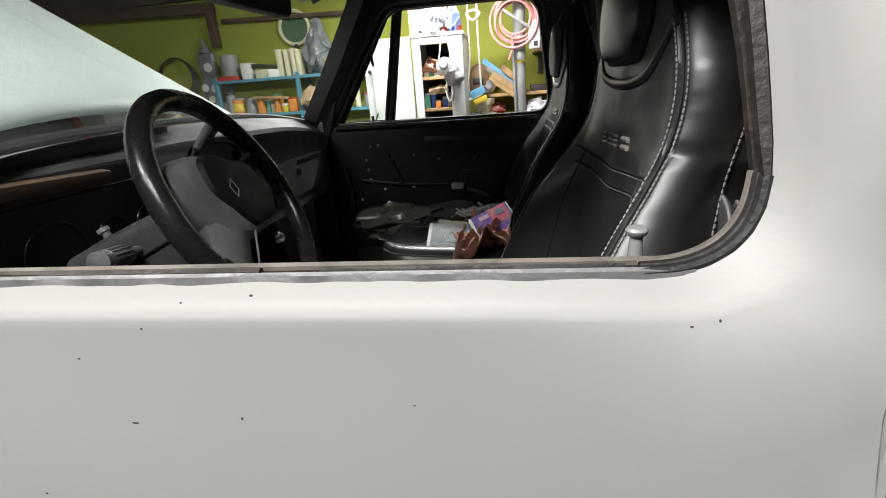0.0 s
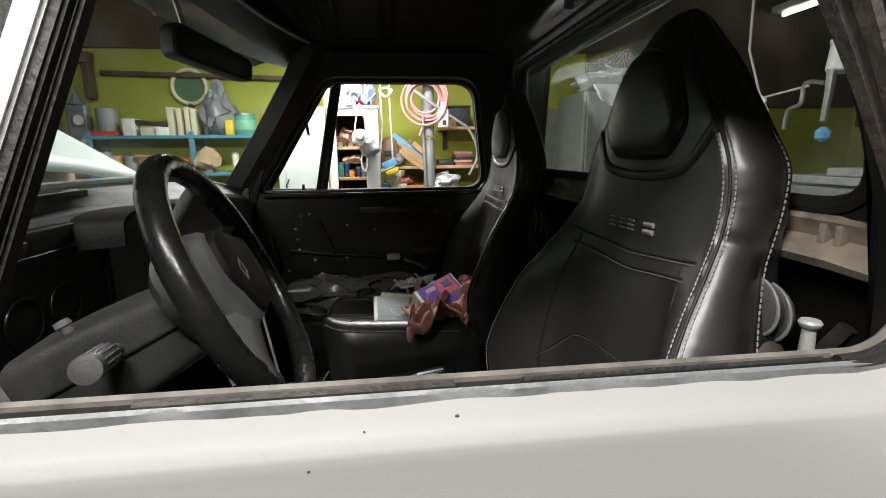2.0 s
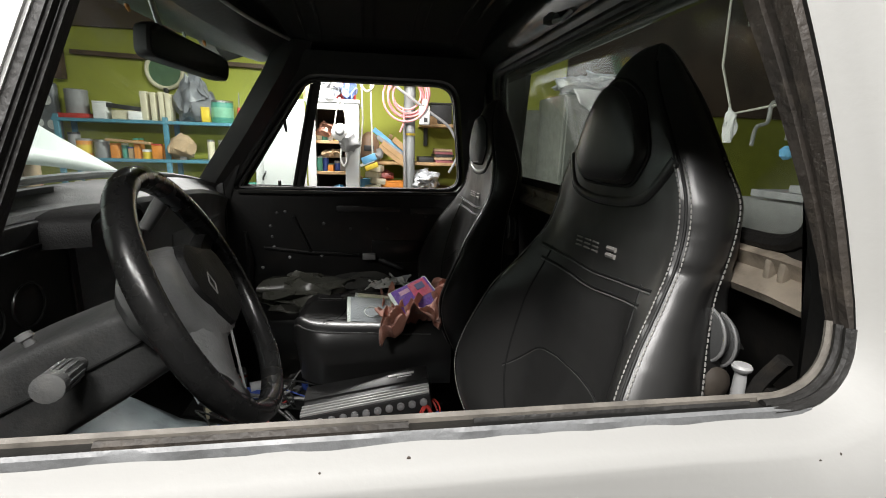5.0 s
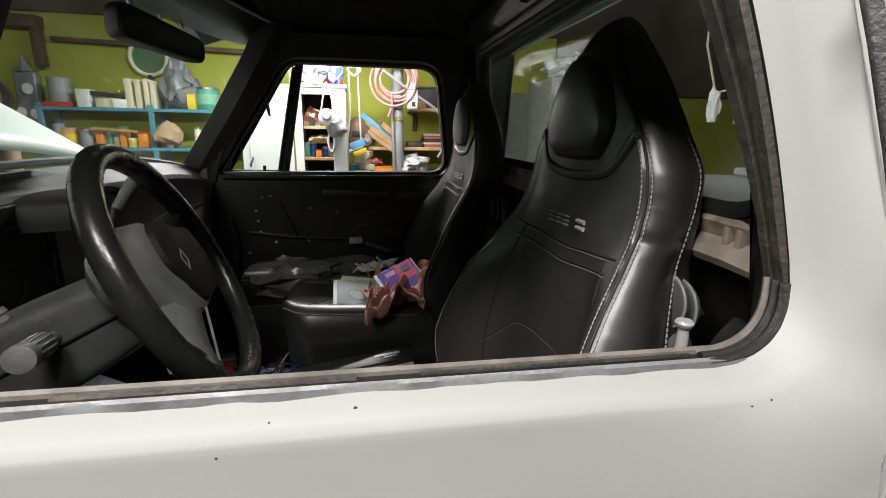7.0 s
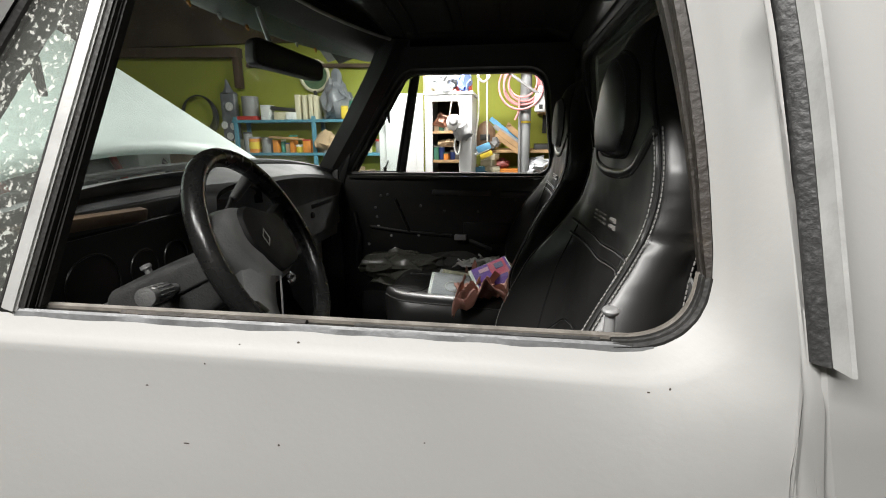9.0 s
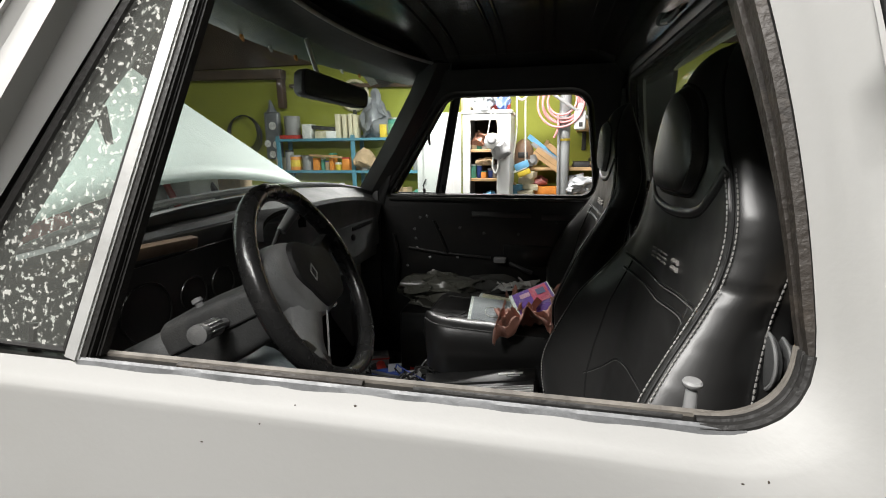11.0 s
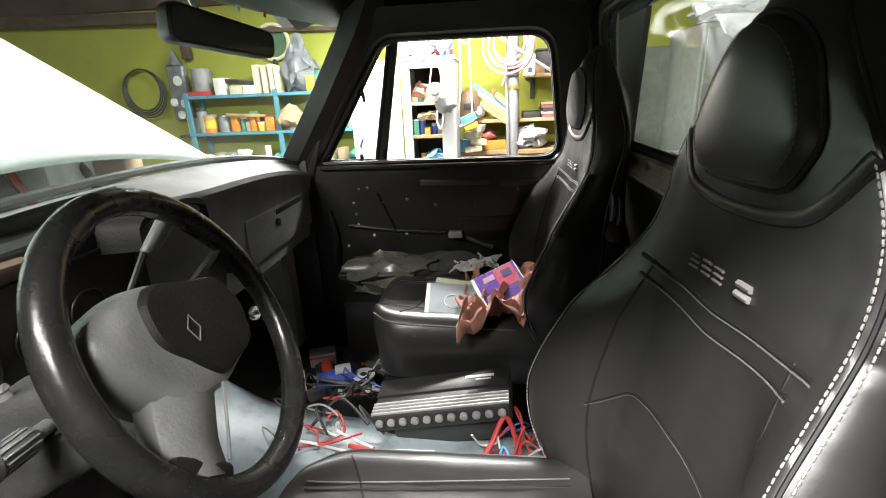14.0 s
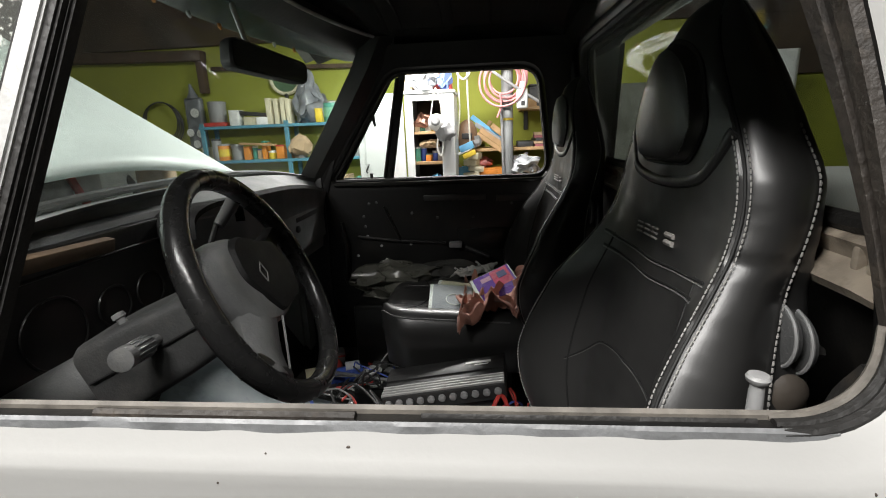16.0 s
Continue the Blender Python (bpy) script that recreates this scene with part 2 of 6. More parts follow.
def tube(bm, pts, r, sides=8, closed=False, caps=True):
    """A round tube along points; r: a radius or one for each point."""
    pts = [Vector(p) for p in pts]
    n = len(pts)
    rings = []
    up = Vector((0.13, 0.21, 0.97)).normalized()
    side = None
    for i, p in enumerate(pts):
        a, b = (pts[i - 1], pts[(i + 1) % n]) if closed else (pts[max(i - 1, 0)], pts[min(i + 1, n - 1)])
        d = (b - a).normalized()
        if side is None:
            side = d.cross(up)
            if side.length < 0.1:
                side = d.cross(Vector((1, 0, 0)))
        side = (side - d * side.dot(d)).normalized()
        o = d.cross(side)
        rad = r[i] if isinstance(r, (list, tuple)) else r
        rings.append([bm.verts.new(p + rad * (math.cos(2 * math.pi * k / sides) * side + math.sin(2 * math.pi * k / sides) * o)) for k in range(sides)])
    for i in range(n if closed else n - 1):
        A, C = rings[i], rings[(i + 1) % n]
        for k in range(sides):
            bm.faces.new((A[k], A[(k + 1) % sides], C[(k + 1) % sides], C[k]))
    if caps and not closed:
        bm.faces.new(rings[0][::-1])
        bm.faces.new(rings[-1])
    return bm


def T(pts, r, sides=8, closed=False):
    return tube(bmesh.new(), pts, r, sides, closed)


def smooth_path(pts, k=6, closed=False):
    """Catmull-Rom through the points."""
    P = [Vector(p) for p in pts]
    n, out = len(P), []
    for i in range(n if closed else n - 1):
        g = (lambda j: P[j % n]) if closed else (lambda j: P[min(max(j, 0), n - 1)])
        a, b, c, d = g(i - 1), g(i), g(i + 1), g(i + 2)
        for q in range(k):
            t = q / k
            out.append(0.5 * ((2 * b) + (c - a) * t + (2 * a - 5 * b + 4 * c - d) * t * t + (3 * b - a - 3 * c + d) * t ** 3))
    if not closed:
        out.append(P[-1])
    return out


def loft(bm, loops, closed=True, cap=True):
    R = [[bm.verts.new(p) for p in lp] for lp in loops]
    n = len(R[0])
    for A, C in zip(R, R[1:]):
        for k in range(n if closed else n - 1):
            bm.faces.new((A[k], A[(k + 1) % n], C[(k + 1) % n], C[k]))
    if cap and closed:
        bm.faces.new(R[0][::-1])
        bm.faces.new(R[-1])
    return bm


def lathe(bm, prof, m=Matrix(), sides=24):
    """prof: (radius, height) turned round z, moved by m."""
    return loft(bm, [[m @ Vector((max(r, 1e-4) * math.cos(2 * math.pi * k / sides), max(r, 1e-4) * math.sin(2 * math.pi * k / sides), z)) for k in range(sides)] for r, z in prof])


def prism(bm, poly, axis, a, b, bevel=0.0):
    """A polygon of two coordinates pushed from a to b along axis."""
    def at(u, v, w):
        return {"x": (w, u, v), "y": (u, w, v), "z": (u, v, w)}[axis]
    loft(bm, [[at(u, v, a) for u, v in poly], [at(u, v, b) for u, v in poly]])
    if bevel:
        bmesh.ops.bevel(bm, geom=list(bm.edges), offset=bevel, segments=2, affect="EDGES")
    return bm


def round_poly(pts, r, k=5):
    """Rounds the corners of a polygon; r: one radius or one for each corner."""
    out, n = [], len(pts)
    for i in range(n):
        p, a, b = Vector(pts[i]), Vector(pts[i - 1]), Vector(pts[(i + 1) % n])
        q = r[i] if isinstance(r, (list, tuple)) else r
        u, v = (a - p), (b - p)
        d = min(q, u.length * 0.45, v.length * 0.45)
        s, e = p + u.normalized() * d, p + v.normalized() * d
        for j in range(k + 1):
            t = j / k
            out.append((1 - t) ** 2 * s + 2 * t * (1 - t) * p + t * t * e)
    return out


def offset_poly(pts, d):
    """Moves a counter-clockwise polygon outwards by d."""
    n, out = len(pts), []
    for i in range(n):
        a, p, b = Vector(pts[i - 1]), Vector(pts[i]), Vector(pts[(i + 1) % n])
        u, v = (p - a).normalized(), (b - p).normalized()
        nu, nv = Vector((u.y, -u.x)), Vector((v.y, -v.x))
        w = (nu + nv)
        w = w / max(w.length_squared * 0.5, 0.3)
        out.append(p + w * d)
    return out


def crumple(bm, amount, scale, seed=0.0, only_up=False):
    for v in bm.verts:
        q = noise.noise_vector(v.co * scale + Vector((seed, seed * 2, 0)))
        v.co += q * amount
    return bm


MID = 1.0675      # the cab's middle line across


def mirror_y(p):
    return (p[0], 2 * MID - p[1], p[2])

# ---- the garage ----
GREYWALL = material("grey_wall_paint", (0.32, 0.32, 0.30), 0.8, vary=0.1, scale=2, bump=0.2, bump_scale=40)


def wall_thing(name, c, s, mat, label, category="wall"):
    ob = part(name, B(c, s, bevel=0.004), mat, None, label, False)
    return tagged(ob, label, category, kind="structure")


wall_thing("floor", (0, 0.8, -0.05), (9.0, 7.4, 0.1), CONCRETE, "stained grey concrete garage floor", "floor")
wall_thing("wall_north", (0, 3.86, 1.35), (9.0, 0.2, 2.7), GREEN, "lime green painted garage wall, patchy and dirty")
wall_thing("wall_east", (4.1, 0.8, 1.35), (0.2, 5.92, 2.7), GREEN, "lime green painted garage end wall")
wall_thing("wall_west", (-4.4, 0.8, 1.35), (0.2, 5.92, 2.7), GREEN, "lime green painted garage end wall")
# never in view: added behind the camera, its grey sets the bounce into the cab
wall_thing("bounce_wall_south", (0, -2.26, 1.35), (9.0, 0.2, 2.7), GREYWALL, "unseen garage wall, grey to set the light bounced into the cab")


def ceiling_mesh():
    bm = B((0, 0.8, 2.76), (9.0, 7.4, 0.1))
    for i in range(22):
        box(bm, (-4.2 + i * 0.4, 0.8, 2.703), (0.37, 5.9, 0.018), bevel=0.004, seg=1)
    return bm


tagged(part("ceiling", ceiling_mesh(), WOODC, None, "", False), "dark brown boarded garage ceiling", "ceiling", kind="structure")

# lamps that light the place
TUBE = glow("tube_glow", (1, 0.96, 0.88), 9.0)


def tube_lamp(place, drop=0.0, length=1.3):
    th = thing("ceiling_lamp", place, "white fluorescent ceiling lamp, lit", "lamp", "ceiling lamps")
    part("housing", B((0, 0, 0.045), (length, 0.14, 0.05), bevel=0.01), WHITEPL, th)
    part("tube", T([(0.05 - length / 2, 0, 0.0), (length / 2 - 0.05, 0, 0.0)], 0.013, 12), TUBE, th, "glowing glass tube")
    if drop:
        for x in (-0.38 * length, 0.38 * length):
            part("cord", T([(x, 0, 0.065), (x, 0, 0.07 + drop)], 0.003, 6), WHITEPL, th)
    return th


tube_lamp((-0.52, -0.46, 2.655), 0.0, 1.9)
tube_lamp((-0.35, 2.72, 2.305), 0.32)
tube_lamp((3.12, 3.40, 2.47), 0.154, 0.6).rotation_euler[2] = radians(90)

# ---- the truck ----
truck = thing("pickup_truck", (0, MID, 0), "white pickup truck, black stripped cab and raised hood", "truck")

# the window opening of a door, counter-clockwise in x and z
OPEN = round_poly([(-0.505, 1.298), (0.345, 1.298), (0.292, 1.690), (-0.235, 1.690)], [0.03, 0.075, 0.07, 0.05], 7)
ARC = 7           # steps of a rounded corner


def dense(poly, k=9):
    """Divides the straight sides between the rounded corners of a quadrilateral."""
    out = []
    for c in range(4):
        arc = [Vector(p) for p in poly[c * (ARC + 1):(c + 1) * (ARC + 1)]]
        nxt = Vector(poly[((c + 1) % 4) * (ARC + 1)])
        out += arc + [arc[-1].lerp(nxt, (i + 1) / (k + 1)) for i in range(k)]
    return out


OPENS = [dense(round_poly([(-0.505, 1.298), (0.347, 1.298), (0.322, 1.690), (-0.235, 1.690)], [0.03, 0.075, 0.07, 0.05], ARC)), dense(OPEN)]
OPENS[0] = [Vector((p[0] - (0.45 * max(0.0, p[1] - 1.40) ** 2 if p[0] > 0.1 else 0.0), p[1])) for p in OPENS[0]]


def rear_gap(z):
    """Where the door ends and the cab's corner begins."""
    return 0.383 + 0.22 * min(0.2, max(0.0, 1.3 - z)) - 0.10 * max(0.0, z - 1.3) - 0.35 * max(0.0, z - 1.45) ** 2


LEANS = (0.27, 0.16)    # how far each side leans inwards above the sill


def side(p, y, k):
    """A point of the side: y is the depth at the sill's height; k is 0 for the driver's side and 1 for the other."""
    x, z = p
    yy = y + max(0.0, z - 1.30) * LEANS[k]
    return (x, yy, z) if k == 0 else (x, 2 * MID - yy, z)


def outer_target(poly, x0, x1, z0, z1, pillar=None):
    """Each point of a densely divided rounded quadrilateral carried out to a rectangle, side by side."""
    out, n = [], len(poly)
    q = n // 4
    corners = [Vector((x0, z0)), Vector((x1, z0)), Vector((x1, z1)), Vector((x0, z1))]
    for i in range(n):
        f = ((i - ARC / 2) / q) % 4
        j = int(f)
        p = corners[j % 4].lerp(corners[(j + 1) % 4], f - j)
        if pillar is not None and p.y > 1.2:
            p.x = max(p.x, -0.505 + (p.y - 1.298) * 0.689 - pillar)
        out.append(p)
    return out


LIPM = material("worn_pale_lip", (0.16, 0.145, 0.125), 0.6, vary=0.3, scale=30, bump=0.3, bump_scale=150, stain=0.5, stain_colour=(0.05, 0.045, 0.04), stain_scale=35)


def door(k):
    """A door: outer skin with a bevelled shoulder round the window, channel, inner panel."""
    OPEN = OPENS[k]
    name = "driver_door" if k == 0 else "passenger_door"
    o1 = offset_poly(OPEN, 0.010)
    o2 = offset_poly(OPEN, 0.016)
    o3 = offset_poly(OPEN, 0.022)
    o3b = offset_poly(OPEN, 0.0255)
    o4 = offset_poly(OPEN, 0.032)
    o5 = offset_poly(OPEN, 0.058)

    def trimmed(poly, n):
        """Keeps the shoulder's steps short of the door's rear edge."""
        return [Vector((min(p[0], a[0] + max(0.002, rear_gap(p[1]) - 0.003 - a[0]) * n / 5), p[1])) if a[0] > 0.2 else Vector(p) for p, a in zip(poly, OPEN)]
    o1, o2, o3, o3b, o4, o5 = [trimmed(o, n) for o, n in ((o1, 0.9), (o2, 1.4), (o3, 1.9), (o3b, 2.2), (o4, 2.8), (o5, 5))]
    rect = outer_target(o5, -0.62, 0.427, 0.55, 1.78, 0.066)
    rect = [Vector((min(p.x, rear_gap(p.y)), p.y)) for p in rect]

    def bulge(p, y):
        z = p[1]
        d = max(0.0, 1.24 - z)
        return y - 0.018 * math.sin(min(1.0, d / 0.35) * math.pi / 2) + 0.006 * math.exp(-((z - 1.205) / 0.02) ** 2)
    def step(poly, y_rear, y_sill):
        """The shoulder is steep and short along the sill, long up the rear."""
        out = []
        for p, q in zip(poly, OPEN):
            f = min(1.0, max(0.0, (1.345 - q[1]) / 0.05))
            f = f * f * (3 - 2 * f) * min(1.0, max(0.0, (0.42 - p[0]) / 0.22))
            out.append(side(p, y_rear + (y_sill - y_rear) * f, k))
        return out
    loops = [step(OPEN, 0.262, 0.262), step(o1, 0.253, 0.2565), step(o2, 0.248, 0.2525), step(o3, 0.242, 0.2478), step(o3b, 0.239, 0.2468), step(o4, 0.233, 0.2466), step(o5, 0.212, 0.2452)]
    for f, y in ((0.08, 0.2440), (0.16, 0.2420), (0.25, 0.2385), (0.36, 0.2330), (0.5, 0.225), (0.65, 0.216), (0.8, 0.212), (1.0, 0.211)):
        q = [Vector(a).lerp(Vector(b), f) for a, b in zip(o5, rect)]
        loops.append([side(p, bulge(p, 0.211 + (y - 0.211) * min(1.0, max(0.0, (1.345 - c[1]) / 0.05)) * min(1.0, max(0.0, (0.42 - p[0]) / 0.22))), k) for p, c in zip(q, OPEN)])
    loops.append([side(p, bulge(p, 0.245), k) for p in rect])
    d = wpart(name, loft(bmesh.new(), loops, cap=False), PAINT, truck, "white door, dull dirty paint darkened to offset the lamp, window wound down" if k == 0 else "white outer door, bare black inside")
    # inner frame
    inn = offset_poly(OPEN, 0.004)
    i2 = offset_poly(OPEN, 0.012)
    i3 = offset_poly(OPEN, 0.045)
    ir = outer_target(i3, -0.60, 0.40, 0.56, 1.775, 0.05)
    def at(p, y):
        """The inner lip is thinner along the driver's sill."""
        f = min(1.0, max(0.0, (p[1] - 1.40) / 0.2)) if k == 0 else 1.0
        return side(p, 0.262 + (y - 0.262) * (0.42 + 0.58 * f), k)
    lp = [[side(p, 0.262, k) for p in OPEN], [at(p, 0.30) for p in OPEN], [at(p, 0.318) for p in inn], [at(p, 0.332) for p in i2], [at(p, 0.335) for p in i3],
          [side(p, 0.338, k) for p in [Vector(a).lerp(Vector(b), 0.3) for a, b in zip(i3, ir)]], [side(p, 0.34, k) for p in ir]]
    wpart("inner_panel", loft(bmesh.new(), lp, cap=False), BLACK, d, "bare black inner door panel")
    # rubber channel inside the opening
    c0, c1 = offset_poly(OPEN, -0.007), offset_poly(OPEN, -0.003)
    if k == 0:
        low = [min(1.0, max(0.1, (p[1] - 1.33) / 0.05)) for p in OPEN]
        c0, c1 = ([Vector(a).lerp(Vector(b), f) for a, b, f in zip(OPEN, c, low)] for c in (c0, c1))
    lp = [[at(p, 0.266) for p in OPEN], [at(p, 0.268) for p in c0], [at(p, 0.284) for p in c0], [at(p, 0.286) for p in c1], [at(p, 0.296) for p in c1],
          [at(p, 0.297) for p in c0], [at(p, 0.313) for p in c0], [at(p, 0.316) for p in OPEN]]
    if k == 0:
        # only up the rear and over the top: the sill has strips of its own
        keep = [i for i, p in enumerate(OPEN) if p[0] > -0.1 and p[1] > 1.328]
        lp = [[l[i] for i in keep] for l in lp]
        wpart("window_channel", loft(bmesh.new(), lp, closed=False, cap=False), RUBBER, d, "aged brown rubber window channel")
        # the lips that run round the rear corner of the sill
        bend = [p for p in OPEN if p[0] > 0.245 and p[1] < 1.372]
        bend = sorted(bend, key=lambda p: p[0] + p[1] * 0.5)
        for y, r, m in ((0.2645, 0.0042, BRUBBER), (0.2725, 0.0040, BRUBBER), (0.2805, 0.0036, LIPM)):
            wpart("corner_lip", T(smooth_path([side((p[0] - 0.002, p[1] + 0.0005), y, 0) for p in bend], 3), r, 8), m, d)
    else:
        wpart("window_channel", loft(bmesh.new(), lp, cap=False), BRUBBER, d, "black rubber window channel")
    # vent window: post, frame and glass
    foot, top = Vector((-0.290, 1.300)), Vector((-0.178 if k == 0 else -0.205, 1.69))

    def bar(a, b, w, y0, y1, mat, nm, lab=""):
        u = (b - a).normalized()
        n = Vector((u.y, -u.x)) * w * 0.5
        poly = [a - n, a + n, b + n, b - n]
        bm = loft(bmesh.new(), [[side(p, y0, k) for p in poly], [side(p, y1, k) for p in poly]])
        bmesh.ops.bevel(bm, geom=list(bm.edges), offset=0.0022, segments=2, affect="EDGES")
        return wpart(nm, bm, mat, d, lab)
    sh = Vector((0.012, 0))
    bar(foot, top, 0.017, 0.258, 0.270, POSTM if k == 0 else BRUBBER, "vent_post", "dull metal vent window post" if k == 0 else "")
    bar(foot + sh, top + sh, 0.010, 0.262, 0.276, BRUBBER, "post_rubber")
    bar(foot + sh * 1.5 + Vector((0.003, 0)), top + sh * 1.5, 0.005, 0.268, 0.282, BRUBBER, "run_channel")
    tri = [Vector((-0.488, 1.304)), foot - Vector((0.009, 0)), top - Vector((0.009, 0.012)), Vector((-0.242, 1.682))]
    bm = loft(bmesh.new(), [[side(p, 0.268, k) for p in tri], [side(p, 0.273, k) for p in tri]])
    g = wpart("vent_glass", bm, VGLASS if k == 0 else GLASS, d, "grimy speckled glass" if k == 0 else "clear glass", False)
    g.visible_shadow = False
    fr = [Vector(side(p, 0.270, k)) for p in offset_poly(tri, -0.004)]
    wpart("vent_seal", T(fr, 0.007, 8, True), BRUBBER, d)
    # latch and pivot
    y = 0.285
    for (a, b) in (((-0.345, 1.545), (-0.318, 1.540)),):
        wpart("vent_latch", tube(T([side(a, y, k), side(b, y + 0.012, k), side((b[0] + 0.006, b[1] - 0.035), y + 0.02, k)], [0.006, 0.008, 0.004]), [side(a, y - 0.02, k), side(a, y + 0.02, k)], 0.007), CHROME if k == 0 else BRUBBER, d)
    wpart("vent_pivot", T([side((-0.355, 1.296), 0.275, k), side((-0.355, 1.325), 0.275, k)], 0.006), BRUBBER, d)
    wpart("vent_pivot", T([side((-0.275, 1.31), 0.285, k), side((-0.275, 1.345), 0.29, k)], 0.005), BRUBBER, d)
    return d


door_l = door(0)
door_r = door(1)

# sill strips of the driver's door
def sill_strip(name, x0, x1, y0, y1, z0, z1, mat, wob, lab=""):
    bm = bmesh.new()
    n = max(4, int((x1 - x0) / 0.012))
    lp = []
    for i in range(n + 1):
        x = x0 + (x1 - x0) * i / n
        j = wob * noise.noise(Vector((x * 30, y0 * 40, 3.1)))
        r = max(0.0, x - 0.29) ** 2 * 3.0
        lp.append([(x, y0 + j, z0 + r), (x, y1 + j, z0 + r), (x, y1 - 0.001 + j, z1 + j * 0.6 + r), (x, (y0 + y1) / 2, z1 + 0.002 + r), (x, y0 + 0.001 + j, z1 - j * 0.5 + r)])
    return wpart(name, loft(bm, lp), mat, door_l, lab)


sill_strip("sill_strip", -0.285, 0.30, 0.2600, 0.2665, 1.290, 1.3005, STRIP, 0.0008, "grey cracked sill trim strip")
sill_strip("sill_gap", -0.285, 0.27, 0.267, 0.2725, 1.286, 1.2955, BRUBBER, 0.0004)
sill_strip("sill_felt", -0.178, 0.008, 0.2685, 0.277, 1.291, 1.3005, RUBBER, 0.0012, "frayed brown window felt")
sill_strip("sill_felt", 0.052, 0.262, 0.273, 0.2785, 1.288, 1.2985, BRUBBER, 0.001)
sill_strip("sill_lip", -0.285, 0.285, 0.2775, 0.2850, 1.291, 1.3010, LIPM, 0.0005, "worn inner sill lip")
# lock knob
KNOBM = plain("pale_grey_knob", (0.3, 0.3, 0.3), 0.35)
wpart("lock_knob", lathe(bmesh.new(), [(0.0052, 0), (0.0048, 0.017), (0.0044, 0.024), (0.0070, 0.0265), (0.0076, 0.029), (0.0064, 0.031), (0.001, 0.0315)], Matrix.Translation((0.274, 0.300, 1.286)), 18), KNOBM, door_l, "metal door lock knob")

# small chips in the door's paint
from mathutils.bvhtree import BVHTree
skin = BVHTree.FromPolygons([v.co.copy() for v in door_l.data.vertices], [tuple(p.vertices) for p in door_l.data.polygons])
CHIP = plain("bare_chip", (0.07, 0.055, 0.045), 0.7)
for x, z, w, h in ((-0.103, 1.188, 0.007, 0.0014), (-0.012, 1.195, 0.0022, 0.0026), (0.294, 1.272, 0.0024, 0.0014), (0.309, 1.276, 0.0016, 0.0028), (-0.138, 1.242, 0.003, 0.0012), (0.007, 1.288, 0.003, 0.002),
                   (-0.078, 1.267, 0.0018, 0.0018), (-0.047, 1.284, 0.0016, 0.0014), (0.12, 1.21, 0.002, 0.0012), (0.20, 1.14, 0.004, 0.0012), (-0.20, 1.12, 0.0022, 0.002)):
    hit = skin.ray_cast(Vector((x, -0.5, z)), Vector((0, 1, 0)))[0]
    if hit:
        wpart("paint_chip", lathe(bmesh.new(), [(1, -0.001), (0.9, 0.0003), (0.4, 0.0005)], Matrix.Translation(hit) @ pose(0, 0, 0, 90, 0, 0) @ Matrix.Diagonal((w / 2, h / 2, 1, 1)), 9), CHIP, door_l)

# cab skin behind the doors and the roof
RAILM = material("weathered_rail_paint", (0.42, 0.42, 0.41), 0.42, vary=0.15, scale=20, bump=0.1, bump_scale=150, stain=0.3, stain_colour=(0.2, 0.19, 0.18), stain_scale=40)
SEALM = material("specked_black_sealer", (0.03, 0.03, 0.03), 0.5, vary=0.3, scale=60, bump=0.3, bump_scale=200, stain=0.5, stain_colour=(0.14, 0.14, 0.14), stain_scale=260)


def cab_side(k):
    bm = bmesh.new()
    lp = []
    for z in (0.55, 0.9, 0.98, 1.06, 1.13, 1.18, 1.22, 1.26, 1.30, 1.40, 1.50, 1.60, 1.70, 1.78):
        e = rear_gap(z) + 0.005
        y = 0.211 - 0.018 * math.sin(min(1.0, max(0.0, 1.24 - z) / 0.35) * math.pi / 2)
        y += max(0, z - 1.3) * LEANS[k]
        pts = [(e, y + 0.03), (e, y + 0.006), (e + 0.006, y), (e + 0.05, y - 0.002), (0.56, y), (0.585, y + 0.02), (0.59, y + 0.06)]
        lp.append([(a, b, z) if k == 0 else (a, 2 * MID - b, z) for a, b in pts])
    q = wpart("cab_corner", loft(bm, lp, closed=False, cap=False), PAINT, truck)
    if k == 0:
        zs = [1.318 + 0.40 * i / 24 for i in range(25)]

        def run_of(section):
            return [[(rear_gap(z) + dx, 0.211 + max(0.0, z - 1.3) * 0.27 + dy, z) for dx, dy in section] for z in zs]
        wpart("drip_rail", loft(bmesh.new(), run_of(((0.0105, -0.006), (0.0135, -0.021), (0.0165, -0.021), (0.0165, 0.004), (0.004, 0.006)))), RAILM, q, "weathered pale metal drip rail")
        wpart("drip_seal", loft(bmesh.new(), run_of(((0.0015, 0.004), (0.0010, -0.001), (0.0020, -0.0035), (0.0095, -0.0085), (0.0108, -0.0075), (0.0100, 0.003)))), SEALM, q, "black sealer with paint specks")
    return q


cab_side(0)
cab_side(1)


